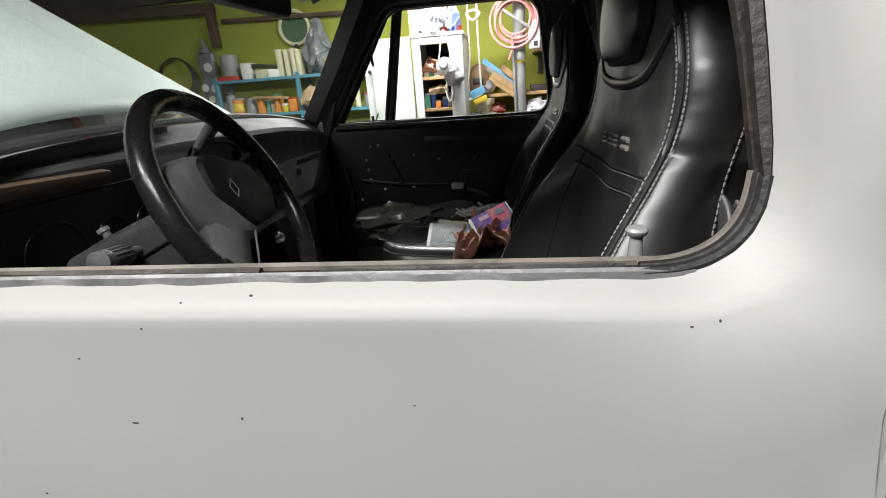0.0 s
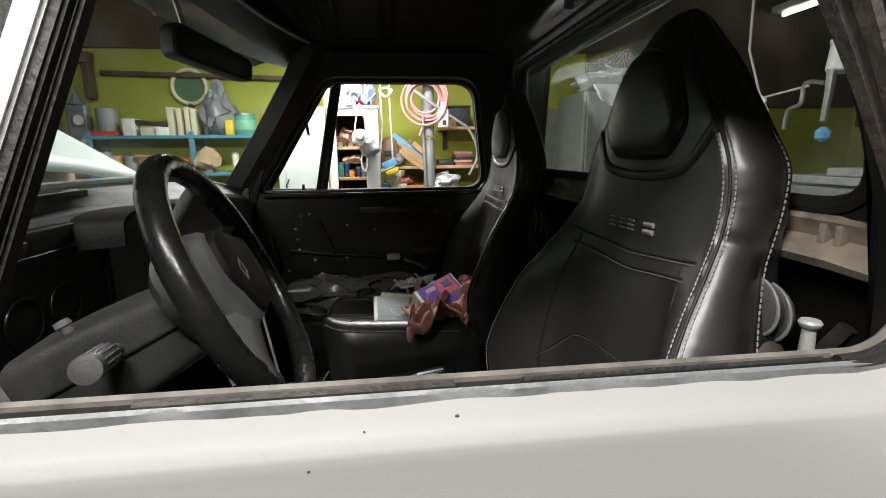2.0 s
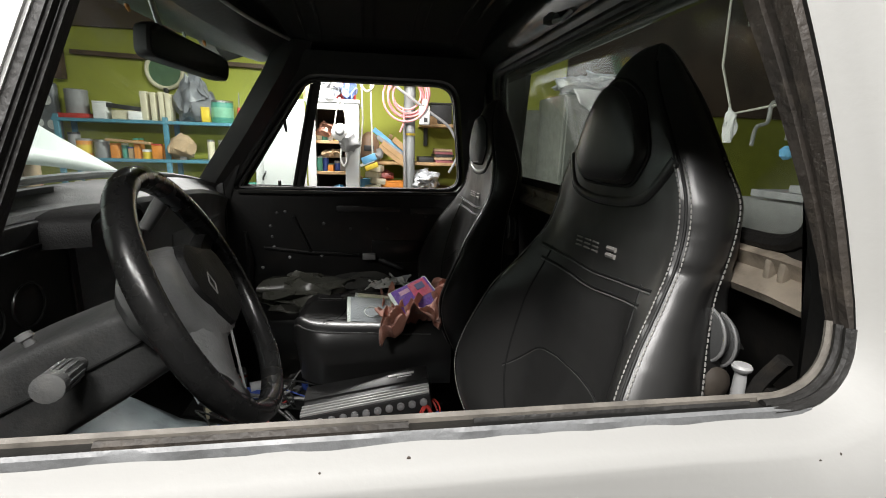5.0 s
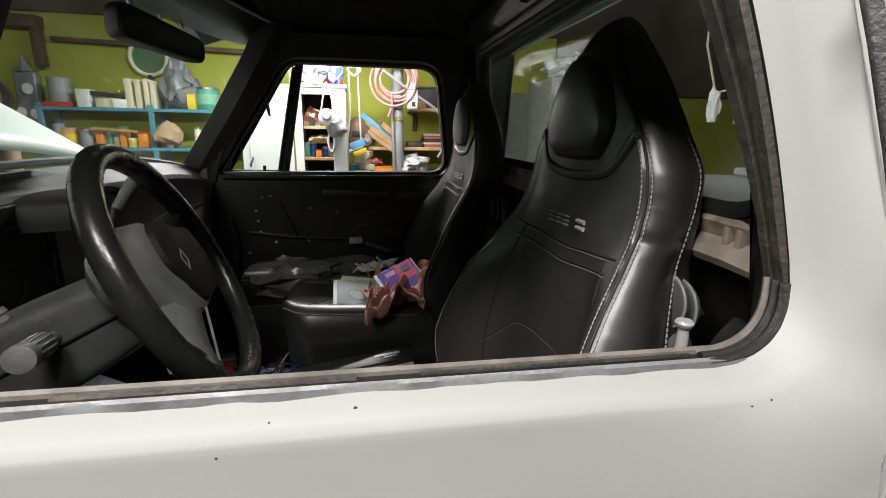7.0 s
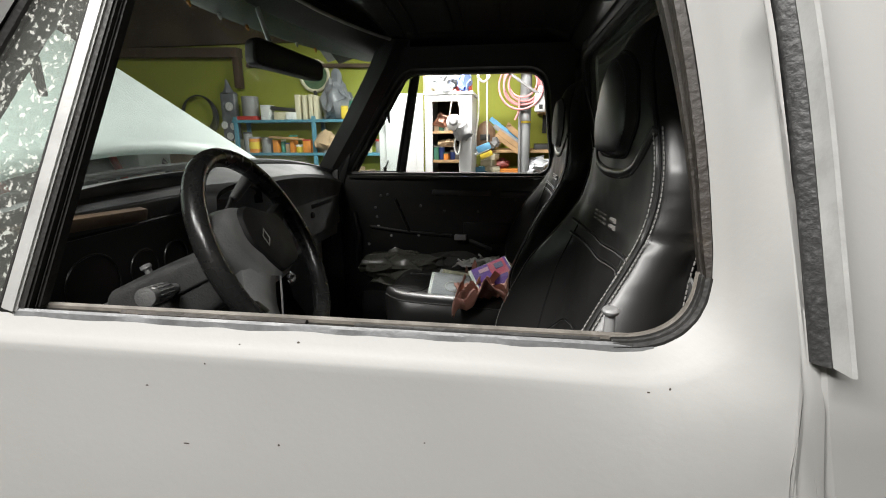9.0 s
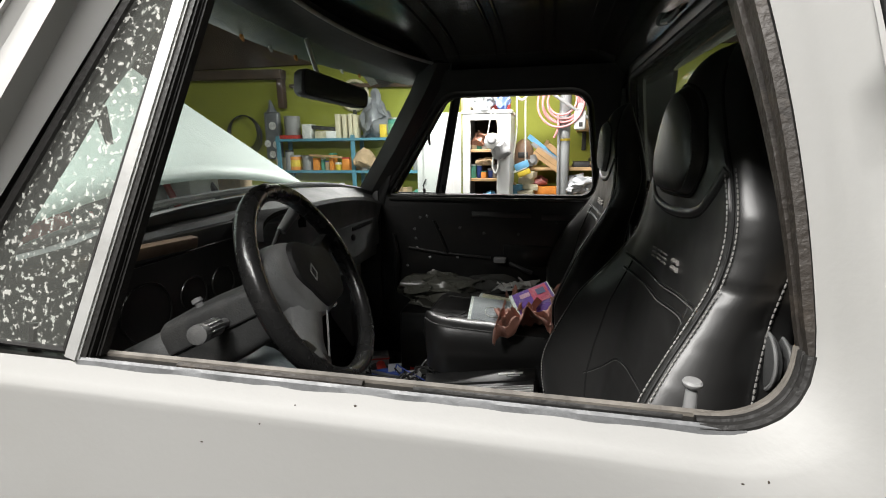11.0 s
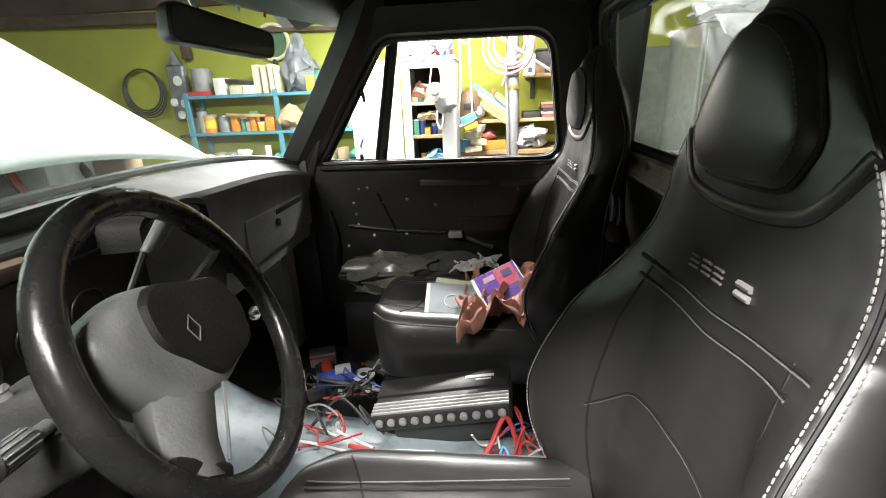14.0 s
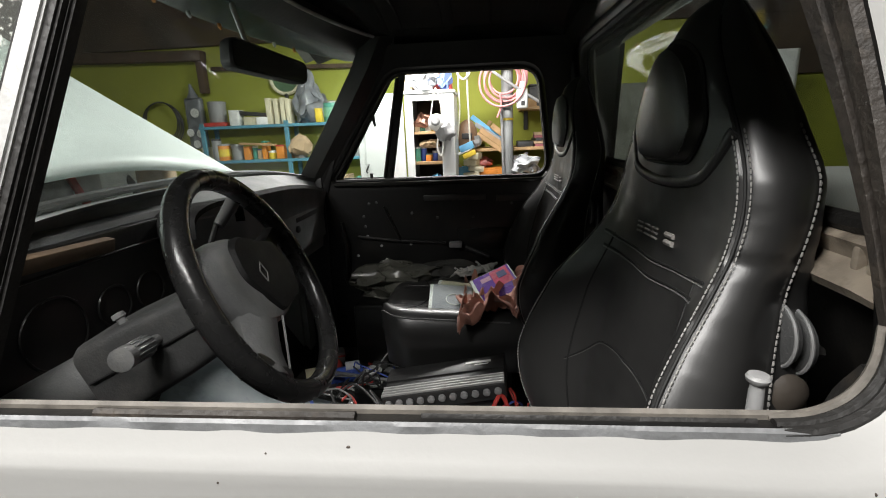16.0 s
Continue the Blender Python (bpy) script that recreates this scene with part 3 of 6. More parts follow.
def roof():
    outer, inner = [], []
    for i in range(17):
        s = -1 + i / 8
        y = MID + s * 0.74
        dz = -0.09 * abs(s) ** 4
        outer.append([(x, y, 1.885 + dz - 0.05 * max(0, (-0.25 - x) / 0.3) ** 2 - 0.05 * max(0, (x - 0.4) / 0.17) ** 2) for x in (-0.56, -0.45, -0.3, 0, 0.3, 0.45, 0.57)])
        y = MID + s * 0.70
        dz = -0.075 * abs(s) ** 4
        inner.append([(x, y, 1.858 + dz - 0.055 * max(0, (-0.2 - x) / 0.3) ** 2 - 0.06 * max(0, (x - 0.3) / 0.17) ** 2) for x in (-0.5, -0.42, -0.3, -0.2, 0, 0.2, 0.3, 0.4, 0.46)])
    r = wpart("roof", loft(bmesh.new(), outer, False, False), PAINT, truck)
    wpart("headliner", loft(bmesh.new(), inner, False, False), ROOFB, r, "bare glossy black roof skin")
    # pressed ribs, in pairs across the cab
    for x in (-0.22, -0.17, -0.035, 0.0, 0.125, 0.16, 0.27, 0.31):
        pts = []
        for i in range(13):
            s = -0.92 + 1.84 * i / 12
            z = 1.858 - 0.075 * abs(s) ** 4 - 0.055 * max(0, (-0.2 - x) / 0.3) ** 2
            pts.append((x, MID + s * 0.70, z - 0.001))
        wpart("roof_rib", T(pts, [0.001] + [0.0055] * 11 + [0.001], 8), ROOFB, r)
    # front rail above the windscreen
    rail = []
    for i in range(15):
        s = -1 + i / 7
        x = -0.34 - 0.12 * (1 - s * s)
        rail.append([(x - 0.05, MID + s * 0.70, 1.735), (x - 0.06, MID + s * 0.70, 1.80), (x + 0.06, MID + s * 0.70, 1.835), (x + 0.085, MID + s * 0.70, 1.80), (x + 0.045, MID + s * 0.70, 1.775), (x - 0.03, MID + s * 0.70, 1.735)])
    wpart("front_rail", loft(bmesh.new(), rail), BLACK, r, "black header rail with bare holes")
    # the highlight along the rail's glossy edge, put in as a pale grey tube
    edge = [Vector((-0.34 - 0.12 * (1 - (i / 15 - 1) ** 2) + 0.084, MID + (i / 15 - 1) * 0.69, 1.800)) for i in range(31)]
    wpart("rail_edge_highlight", T(edge, 0.0055, 8), POSTM, r, "rolled edge of the header rail, highlight painted pale grey")
    for y, m in ((0.873, ORANGE), (0.991, WHITEPL), (1.108, ORANGE), (1.35, WHITEPL), (1.45, ORANGE)):
        q = (y - MID) / 0.70
        x = -0.34 - 0.12 * (1 - q * q) - 0.038
        wpart("trim_clip", tube(T([(x, y, 1.737), (x + 0.002, y, 1.728)], [0.0035, 0.0045], 8), [(x + 0.002, y, 1.729), (x + 0.003, y + 0.003, 1.722)], [0.0045, 0.002], 8), m, r)
    # side rails over the doors
    for k in (0, 1):
        lp = []
        for i in range(9):
            x = -0.36 + 0.78 * i / 8
            ps = [(0.325, 1.70), (0.335, 1.75), (0.37, 1.80), (0.43, 1.835), (0.43, 1.86), (0.30, 1.83), (0.29, 1.70)]
            lp.append([(x, y + 0.03 if k == 0 else 2 * MID - y, z) for y, z in ps])
        wpart("side_rail", loft(bmesh.new(), lp), BLACK, r)
    # rear rail over the back window
    lp = []
    for i in range(9):
        s = -1 + i / 4
        y = MID + s * 0.68
        lp.append([(x, y, z) for x, z in ((0.40, 1.835), (0.36, 1.815), (0.375, 1.765), (0.42, 1.73), (0.455, 1.705), (0.48, 1.70), (0.53, 1.72), (0.53, 1.85))])
    wpart("rear_rail", loft(bmesh.new(), lp), ROOFB, r)
    lamp = wpart("dome_lamp", T([(0.405, 0.95, 1.772), (0.405, 1.21, 1.772)], 0.021, 16), ALU, r, "tarnished metal dome lamp base")
    wpart("lamp_socket", B((0.392, 1.075, 1.765), (0.035, 0.06, 0.03), bevel=0.006), DARKP, lamp)
    wpart("lamp_clip", T([(0.385, 1.04, 1.758), (0.375, 1.03, 1.742), (0.38, 1.0, 1.738), (0.39, 0.985, 1.75), (0.40, 0.98, 1.768)], 0.006), ALU, lamp)
    return r


roof_ob = roof()


def pillar(k):
    lp = []
    li = []
    for z, x in ((1.20, -0.565), (1.30, -0.515), (1.5, -0.375), (1.70, -0.245), (1.80, -0.19)):
        yl = max(0, z - 1.3) * LEANS[k]
        ps = [(x - 0.01, 0.224 + yl), (x - 0.05, 0.222 + yl), (x - 0.085, 0.245 + yl), (x - 0.10, 0.275 + yl), (x - 0.06, 0.29 + yl), (x - 0.01, 0.262 + yl)]
        lp.append([(a, b if k == 0 else 2 * MID - b, z) for a, b in ps])
        ps = [(x - 0.015, 0.285 + yl), (x - 0.015, 0.335 + yl), (x - 0.06, 0.36 + yl), (x - 0.125, 0.35 + yl), (x - 0.10, 0.292 + yl)]
        li.append([(a, b if k == 0 else 2 * MID - b, z) for a, b in ps])
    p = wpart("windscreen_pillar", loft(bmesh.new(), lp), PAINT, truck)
    wpart("inner_pillar", loft(bmesh.new(), li), BLACK, p)


pillar(0)
pillar(1)


def screen_x(y, z):
    s = (y - MID) / 0.74
    return -0.63 + (z - 1.30) * 0.655 - 0.11 * (1 - s * s)


def sheet(x_of, y0, y1, z0, z1, n=16, m=4, thick=0.004):
    bm = bmesh.new()
    loops = []
    for j in range(m + 1):
        z = z0 + (z1 - z0) * j / m
        ys = [y0 + (y1 - y0) * i / n for i in range(n + 1)]
        loops.append([(x_of(y, z), y, z) for y in ys] + [(x_of(y, z) + thick, y, z) for y in reversed(ys)])
    return loft(bm, loops)


ws = wpart("windscreen", sheet(screen_x, MID - 0.70, MID + 0.70, 1.30, 1.76), DGLASS, truck, "dusty clear windscreen")
ws.visible_shadow = False
wpart("windscreen_seal", T([(screen_x(MID - 0.70 + 1.4 * i / 20, 1.35) + 0.004, MID - 0.70 + 1.4 * i / 20, 1.325 + 0.056 * (1 - abs(i / 10 - 1) ** 3)) for i in range(21)], 0.010, 8), BRUBBER, truck)

# rear wall of the cab with its window
REARM = material("streaked_black_enamel", (0.018, 0.017, 0.016), 0.4, vary=0.3, scale=6, bump=0.2, bump_scale=50, stain=0.35, stain_colour=(0.09, 0.075, 0.06), stain_scale=7)


def rear_wall():
    x_of = lambda z: 0.475 - (z - 1.35) * 0.16
    hole = round_poly([(0.415, 1.375), (2 * MID - 0.415, 1.375), (2 * MID - 0.50, 1.715), (0.50, 1.715)], [0.08, 0.08, 0.06, 0.06], ARC)
    hole = dense(hole)
    rect = outer_target(hole, 0.25, 2 * MID - 0.25, 0.75, 1.83)
    bm = bmesh.new()
    h1, h2, h3 = offset_poly(hole, 0.018), offset_poly(hole, 0.03), offset_poly(hole, 0.05)
    lp = [[(x_of(p[1]) + d, p[0], p[1]) for p in q] for q, d in ((hole, 0.03), (hole, 0.0), (h1, -0.012), (h2, -0.012), (h3, 0.0), (rect, 0.012))]
    w = wpart("rear_wall", loft(bm, lp, cap=False), REARM, truck, "bare black cab rear wall, streaked beige")
    bo = [[(x_of(p[1]) + d, p[0], p[1]) for p in q] for q, d in ((hole, 0.03), (h1, 0.042), (rect, 0.06))]
    wpart("rear_skin", loft(bmesh.new(), bo, cap=False), PAINT, w)
    wpart("rear_seal", T([(x_of(p[1]) - 0.004, p[0], p[1]) for p in hole], 0.011, 8, True), BRUBBER, w)
    g = wpart("rear_glass", loft(bmesh.new(), [[(x_of(p[1]) + 0.012, p[0], p[1]) for p in hole], [(x_of(p[1]) + 0.016, p[0], p[1]) for p in hole]]), RGLASS, w, "dusty scratched rear glass", False)
    g.visible_shadow = False
    # bare sheet-metal shelf with ribs below the window
    lp = []
    for i in range(25):
        y = 0.33 + 1.47 * i / 24
        dz = -0.02 * math.exp(-((y - 0.36) / 0.05) ** 2)
        n = 0.004 * noise.noise(Vector((y * 14, 0.3, 1.7)))
        dz *= 0.3
        lp.append([(0.464, y, 1.366 + dz), (0.452, y, 1.360 + dz + n), (0.457, y, 1.352 + dz), (0.463, y, 1.340 + dz), (0.452, y, 1.333 + dz + n), (0.437, y, 1.320 + dz - n), (0.444, y, 1.310 + dz + n), (0.47, y, 1.316 + dz)])
    s = wpart("rear_shelf", loft(bmesh.new(), lp), RUST, w, "bare rusty sheet-metal brace with ribs")
    for y in (0.40, 0.455, 0.475, 0.56, 0.585, 0.70, 0.9, 1.1, 1.3, 1.5):
        wpart("shelf_rib", B((0.459, y, 1.345), (0.013, 0.010, 0.024), bevel=0.003), RUST, s)
    bm = bmesh.new()
    for i in range(14):
        y, z = 0.34 + 0.30 * random.random(), 1.02 + 0.26 * random.random()
        tube(bm, smooth_path([(0.44, y, z), (0.43, y + 0.02, z - 0.05), (0.44, y + random.uniform(-0.03, 0.03), z - 0.12)], 4), 0.009, 6)
    wpart("torn_padding", bm, material("torn_black_felt", (0.02, 0.018, 0.016), 0.95, vary=0.3, scale=20, bump=0.9, bump_scale=60, stain=0.5, stain_colour=(0.1, 0.075, 0.05), stain_scale=14), w, "torn black padding")
    return w


rear_wall()

# floor, tunnel, firewall
def cab_floor():
    bm = B((-0.10, MID, 0.585), (1.15, 1.44, 0.03), bevel=0.006)
    f = wpart("cab_floor", bm, CARPET, truck, "dirty black cab floor")
    lp = []
    for x, w, h in ((-0.80, 0.22, 0.30), (-0.66, 0.21, 0.22), (-0.55, 0.20, 0.135), (-0.40, 0.18, 0.10), (-0.2, 0.16, 0.085), (0.1, 0.15, 0.075), (0.42, 0.15, 0.07)):
        lp.append([(x, MID + 0.06 + w * math.cos(a), 0.598 + h * math.sin(a) ** 0.7) for a in [math.pi * i / 14 for i in range(15)]])
    wpart("transmission_tunnel", loft(bmesh.new(), lp, False, False), TUNNEL, f, "blue-grey painted tunnel, scuffed and oily")
    prof = [(-0.62, 0.60), (-0.74, 0.78), (-0.78, 1.0), (-0.78, 1.32), (-0.80, 1.32), (-0.80, 0.6)]
    wpart("firewall", prism(bmesh.new(), prof, "y", 0.36, 2 * MID - 0.36), BLACK, f)
    for k in (0, 1):
        y = 0.345 if k == 0 else 2 * MID - 0.345
        wpart("kick_panel", B((-0.66, y, 0.95), (0.25, 0.02, 0.74), bevel=0.005), BLACK, f)
    return f


cab_floor()


def dashboard():
    lp = []
    N = 32
    for i in range(N + 1):
        y = 0.345 + (2 * MID - 0.69) * i / N
        s = (y - MID) / 0.72
        fx = screen_x(y, 1.335) + 0.012                 # front edge along the screen
        crown = 0.022 * (1 - s * s)
        drv = 1 / (1 + math.exp((y - 1.10) / 0.035))      # 1 on the driver's half
        bx = -0.525 - 0.115 * drv                         # rear edge
        zt = 1.312 + 0.056 * (1 - abs(s) ** 3)
        zr = 1.277 + 0.064 * (1 - abs(s) ** 3)
        zr += (1.333 - zr) * drv
        zt = max(zt, zr + 0.010)
        lp.append([(fx, y, zt), (fx + 0.05, y, zt + 0.004), ((fx + bx) / 2, y, (zt + zr) / 2 + 0.008), (bx - 0.03, y, zr + 0.005), (bx - 0.006, y, zr - 0.002), (bx, y, zr - 0.014),
                   (bx - 0.008, y, zr - 0.04), (bx - 0.01 - 0.06 * drv, y, zr - 0.05), (bx - 0.03 - 0.06 * drv, y, 1.05), (bx - 0.07, y, 1.03), (fx - 0.02, y, 1.03)])
    d = wpart("dashboard", loft(bmesh.new(), lp), DASH, truck, "dusty grey padded dashboard")
    face = wpart("instrument_panel", B((-0.640, 0.71, 1.175), (0.03, 0.70, 0.285), bevel=0.006), BLACK, d, "black instrument panel, gauges removed")
    for y, r in ((0.50, 0.062), (0.67, 0.062), (0.80, 0.04), (0.9, 0.04)):
        wpart("gauge_ring", T([(-0.6225, y + r * math.cos(a), 1.175 + r * math.sin(a)) for a in [2 * math.pi * i / 28 for i in range(28)]], 0.0025, 6, True), BLACK, face)
    wpart("panel_rim", T(round_path3([(-0.6235, 0.41, 1.275), (-0.6235, 1.03, 1.275), (-0.6235, 1.03, 1.06), (-0.6235, 0.41, 1.06)]), 0.003, 6, True), BLACK, face)
    wpart("brown_edge_board", B((-0.612, 0.63, 1.305), (0.022, 0.37, 0.026), pose(0, 0, 0, -3, 12, 1.5), bevel=0.003), BROWN, d, "raw brown board edge")
    # instrument hood over the driver's gauges
    hoodp = []
    for i in range(15):
        a = math.pi * i / 14
        hoodp.append((1.06 - 0.108 * math.cos(a), 1.282 + 0.056 * min(1.0, math.sin(a) ** 0.45 if a > 0 else 0)))
    bm = bmesh.new()
    loft(bm, [[(-0.64, y, z - 0.006) for y, z in hoodp] + [(-0.64, y, z - 0.02) for y, z in reversed(hoodp)], [(-0.535, y, z) for y, z in hoodp] + [(-0.535, y, z - 0.012) for y, z in reversed(hoodp)]])
    wpart("gauge_hood", bm, HUBB, d)
    # glove box face and knobs on the passenger's half
    g = wpart("glove_box", B((-0.548, 1.55, 1.16), (0.022, 0.46, 0.13), bevel=0.008), DASH, d, "grey glove box lid")
    wpart("latch", lathe(bmesh.new(), [(0.012, 0), (0.012, 0.008), (0.006, 0.012)], Matrix.Translation((-0.538, 1.50, 1.175)) @ pose(0, 0, 0, 0, 90, 0), 14), DARKP, g)
    wpart("grab_recess", B((-0.537, 1.60, 1.205), (0.006, 0.20, 0.016), bevel=0.003), DARKP, g)
    for y, z in ((1.28, 1.13), (1.22, 1.13), (1.80, 1.20), (1.79, 1.12)):
        wpart("dash_knob", lathe(bmesh.new(), [(0.007, 0), (0.007, 0.012), (0.01, 0.013), (0.009, 0.024), (0.002, 0.026)], Matrix.Translation((-0.56, y, z)) @ pose(0, 0, 0, 0, 90, 0), 12), DARKP, d)
    # lower switch plate by the driver's knee
    pl = wpart("switch_plate", B((-0.46, 0.507, 1.105), (0.012, 0.075, 0.062), pose(0, 0, 0, 0, -30, 0), bevel=0.003), BLACK, d, "black plate with a round knob")
    m = Matrix.Translation((-0.453, 0.505, 1.108)) @ pose(0, 0, 0, 0, 60, 0)
    wpart("knob", lathe(bmesh.new(), [(0.014, 0), (0.013, 0.012), (0.009, 0.014), (0.009, 0.022), (0.002, 0.023)], m, 18), CHROME, pl)
    wpart("red_ring", lathe(bmesh.new(), [(0.021, 0.0), (0.021, 0.004), (0.015, 0.005)], m, 18), RED, pl)
    wpart("lower_bracket", B((-0.50, 0.66, 1.09), (0.06, 0.20, 0.012), pose(0, 0, 0, 4, 10, 0), bevel=0.003), BLACK, d)
    wpart("headlight_knob", tube(T([(-0.60, 0.405, 1.215), (-0.545, 0.405, 1.215)], 0.005), [(-0.555, 0.405, 1.215), (-0.535, 0.405, 1.215)], 0.011, 12), CHROME, d)
    return d


def round_path3(pts, r=0.03):
    """A closed path through corners in a plane of constant x, rounded."""
    q = round_poly([(p[1], p[2]) for p in pts], r, 4)
    return [(pts[0][0], a, b) for a, b in q]


dashboard()

# hood, raised, and the engine bay
def raised_hood():
    y0, y1 = 0.50, 1.62
    sections = []
    L = 1.12
    for i in range(19):
        t = i / 18
        x = -0.775 - L * t * 0.845
        z = 1.352 + L * t * 0.535 - 0.05 * max(0, t - 0.8) ** 2 * 25 * 0.5
        row = []
        for j in range(65):
            s = -1 + j / 32
            w = (y1 - y0) / 2 * (1 - 0.35 * max(0, t - 0.82) ** 1.5)
            y = MID + s * w
            crown = 0.10 * (1 - s * s) + 0.026 * (1 / (1 + math.exp((abs(s) - 0.52) / 0.016)) if 0.16 < t < 0.9 else 0.0)
            row.append((x - crown * 0.42, y, z + crown * 0.75))
        sections.append(row)
    bm = loft(bmesh.new(), sections, False, False)
    h = wpart("hood", bm, HOODP, truck, "white raised hood, matt paint")
    sol = h.modifiers.new("thickness", "SOLIDIFY")
    sol.thickness, sol.offset = 0.018, -1
    e = wpart("engine_bay", B((-1.35, MID, 0.93), (1.05, 1.30, 0.25), bevel=0.02), BLACK, truck, "dark engine bay with assorted parts")
    for k in (0, 1):
        y = 0.33 if k == 0 else 2 * MID - 0.33
        wpart("fender", prism(bmesh.new(), [(-2.0, 0.6), (-0.63, 0.6), (-0.63, 1.26), (-0.8, 1.27), (-1.5, 1.25), (-2.0, 1.2)], "y", y - 0.11, y + 0.11, 0.02), PAINT, truck)
    wpart("cowl", prism(bmesh.new(), [(-0.86, 1.15), (-0.74, 1.15), (-0.70, 1.305), (-0.80, 1.31), (-0.86, 1.285)], "y", 0.40, 2 * MID - 0.40, 0.008), HOODP, truck)
    return e


engine = raised_hood()
rnd = random.Random(5)
for c, s, mt, nm in (((-1.15, 0.62, 1.20), (0.16, 0.14, 0.18), GREYP, "washer_tank"), ((-1.2, 0.85, 1.2), (0.14, 0.16, 0.2), RED, "battery"), ((-1.2, 1.08, 1.22), (0.3, 0.3, 0.1), DARKP, "air_cleaner"),
                     ((-1.1, 1.35, 1.22), (0.16, 0.2, 0.14), WHITEPL, "coolant_tank"), ((-1.05, 1.55, 1.18), (0.12, 0.1, 0.16), TAN, "relay_box"), ((-1.3, 1.5, 1.18), (0.2, 0.18, 0.14), GREYP, "wiper_housing"),
                     ((-1.0, 0.72, 1.17), (0.1, 0.2, 0.05), RED, "red_bracket"), ((-1.05, 1.0, 1.19), (0.1, 0.3, 0.08), DARKP, "blower_box")):
    wpart(nm, B((c[0], c[1], c[2] + 0.11), (s[0], s[1], s[2] + 0.12), pose(0, 0, 0, 0, 0, rnd.uniform(-12, 12)), bevel=0.02), mt, engine)
for i in range(9):
    y = 0.55 + 0.14 * i
    wpart("engine_hose", T(smooth_path([(-1.4, y, 1.1), (-1.2, y + 0.05, 1.40 + 0.02 * (i % 3)), (-1.02, y + rnd.uniform(-0.1, 0.1), 1.36), (-0.95, y, 1.08)], 5), 0.011, 8), (DARKP, GREYP, RED)[i % 3], engine)

def road_wheel(x, y):
    m = Matrix.Translation((x, y, 0.36)) @ pose(0, 0, 0, 90, 0, 0)
    w = wpart("wheel", lathe(bmesh.new(), [(0.20, -0.10), (0.34, -0.11), (0.36, -0.08), (0.36, 0.08), (0.34, 0.11), (0.20, 0.10)], m, 36), BRUBBER, truck, "black rubber tyre")
    wpart("rim", lathe(bmesh.new(), [(0.05, -0.05), (0.19, -0.07), (0.2, -0.09), (0.2, 0.09), (0.19, 0.07), (0.05, 0.05)], m, 30), ALU, w)


for wx in (-1.45, 1.75):
    for wy in (0.36, 2 * MID - 0.36):
        road_wheel(wx, wy)
wpart("chassis", B((0.3, MID, 0.54), (4.4, 0.8, 0.12), bevel=0.02), BLACK, truck)

# rear view mirror
def rear_mirror():
    a, b = Vector((-0.425, 0.982, 1.652)), Vector((-0.347, 1.198, 1.628))
    ax = (b - a)
    L = ax.length
    m = Matrix.Translation((a + b) / 2) @ ax.to_track_quat("X", "Z").to_matrix().to_4x4()
    poly = round_poly([(-L / 2, -0.031), (L / 2, -0.026), (L / 2, 0.024), (-L / 2, 0.033)], 0.02, 5)
    bm = bmesh.new()
    loft(bm, [[m @ Vector((u * f, d, v * f)) for u, v in poly] for d, f in ((0.018, 0.9), (0.02, 0.96), (0.006, 1.0), (-0.012, 1.0), (-0.016, 0.97))])
    mm = m @ pose(0, 0, 0, 0, 0, 0)
    ob = wpart("rear_view_mirror", bm, DARKP, truck, "black rear-view mirror on a chrome stalk")
    in_poly = offset_poly(poly, -0.005)
    gl = material("dusty_mirror_silver", (0.42, 0.44, 0.40), 0.1, 0.85, vary=0.1, scale=20, bump=0.0, stain=0.3, stain_colour=(0.3, 0.3, 0.27), stain_scale=40, rough_vary=0.05)
    bm = bmesh.new()
    # the mirror's face looks to the driver: towards the rear and the near side
    loft(bm, [[m @ Vector((u, d, v)) for u, v in in_poly] for d in (-0.0162, -0.0175)])
    wpart("mirror_glass", bm, gl, ob)
    wpart("mirror_arm", T(smooth_path([m @ Vector((0.0, 0.015, 0.0)), m @ Vector((0.0, 0.05, 0.03)), (-0.44, 1.06, 1.77)], 4), 0.006), ALU, ob)
    return ob


rear_mirror()

# ---- steering ----
WC = Vector((-0.231, 0.639, 1.2726))
WR = 0.186


def wheel_frame():
    th, ph = radians(25.3), radians(7.6)
    n = Vector((math.cos(th) * math.cos(ph), math.cos(th) * math.sin(ph), math.sin(th)))
    # local: x to the driver's right, y up the wheel, z along the column to the driver
    x = Vector((0, 0, 1)).cross(n).normalized()
    y = n.cross(x)
    return Matrix(((x.x, y.x, n.x, WC.x), (x.y, y.y, n.y, WC.y), (x.z, y.z, n.z, WC.z), (0, 0, 0, 1)))


WM = wheel_frame()


def wl(x, y, z):
    return WM @ Vector((x, y, z))


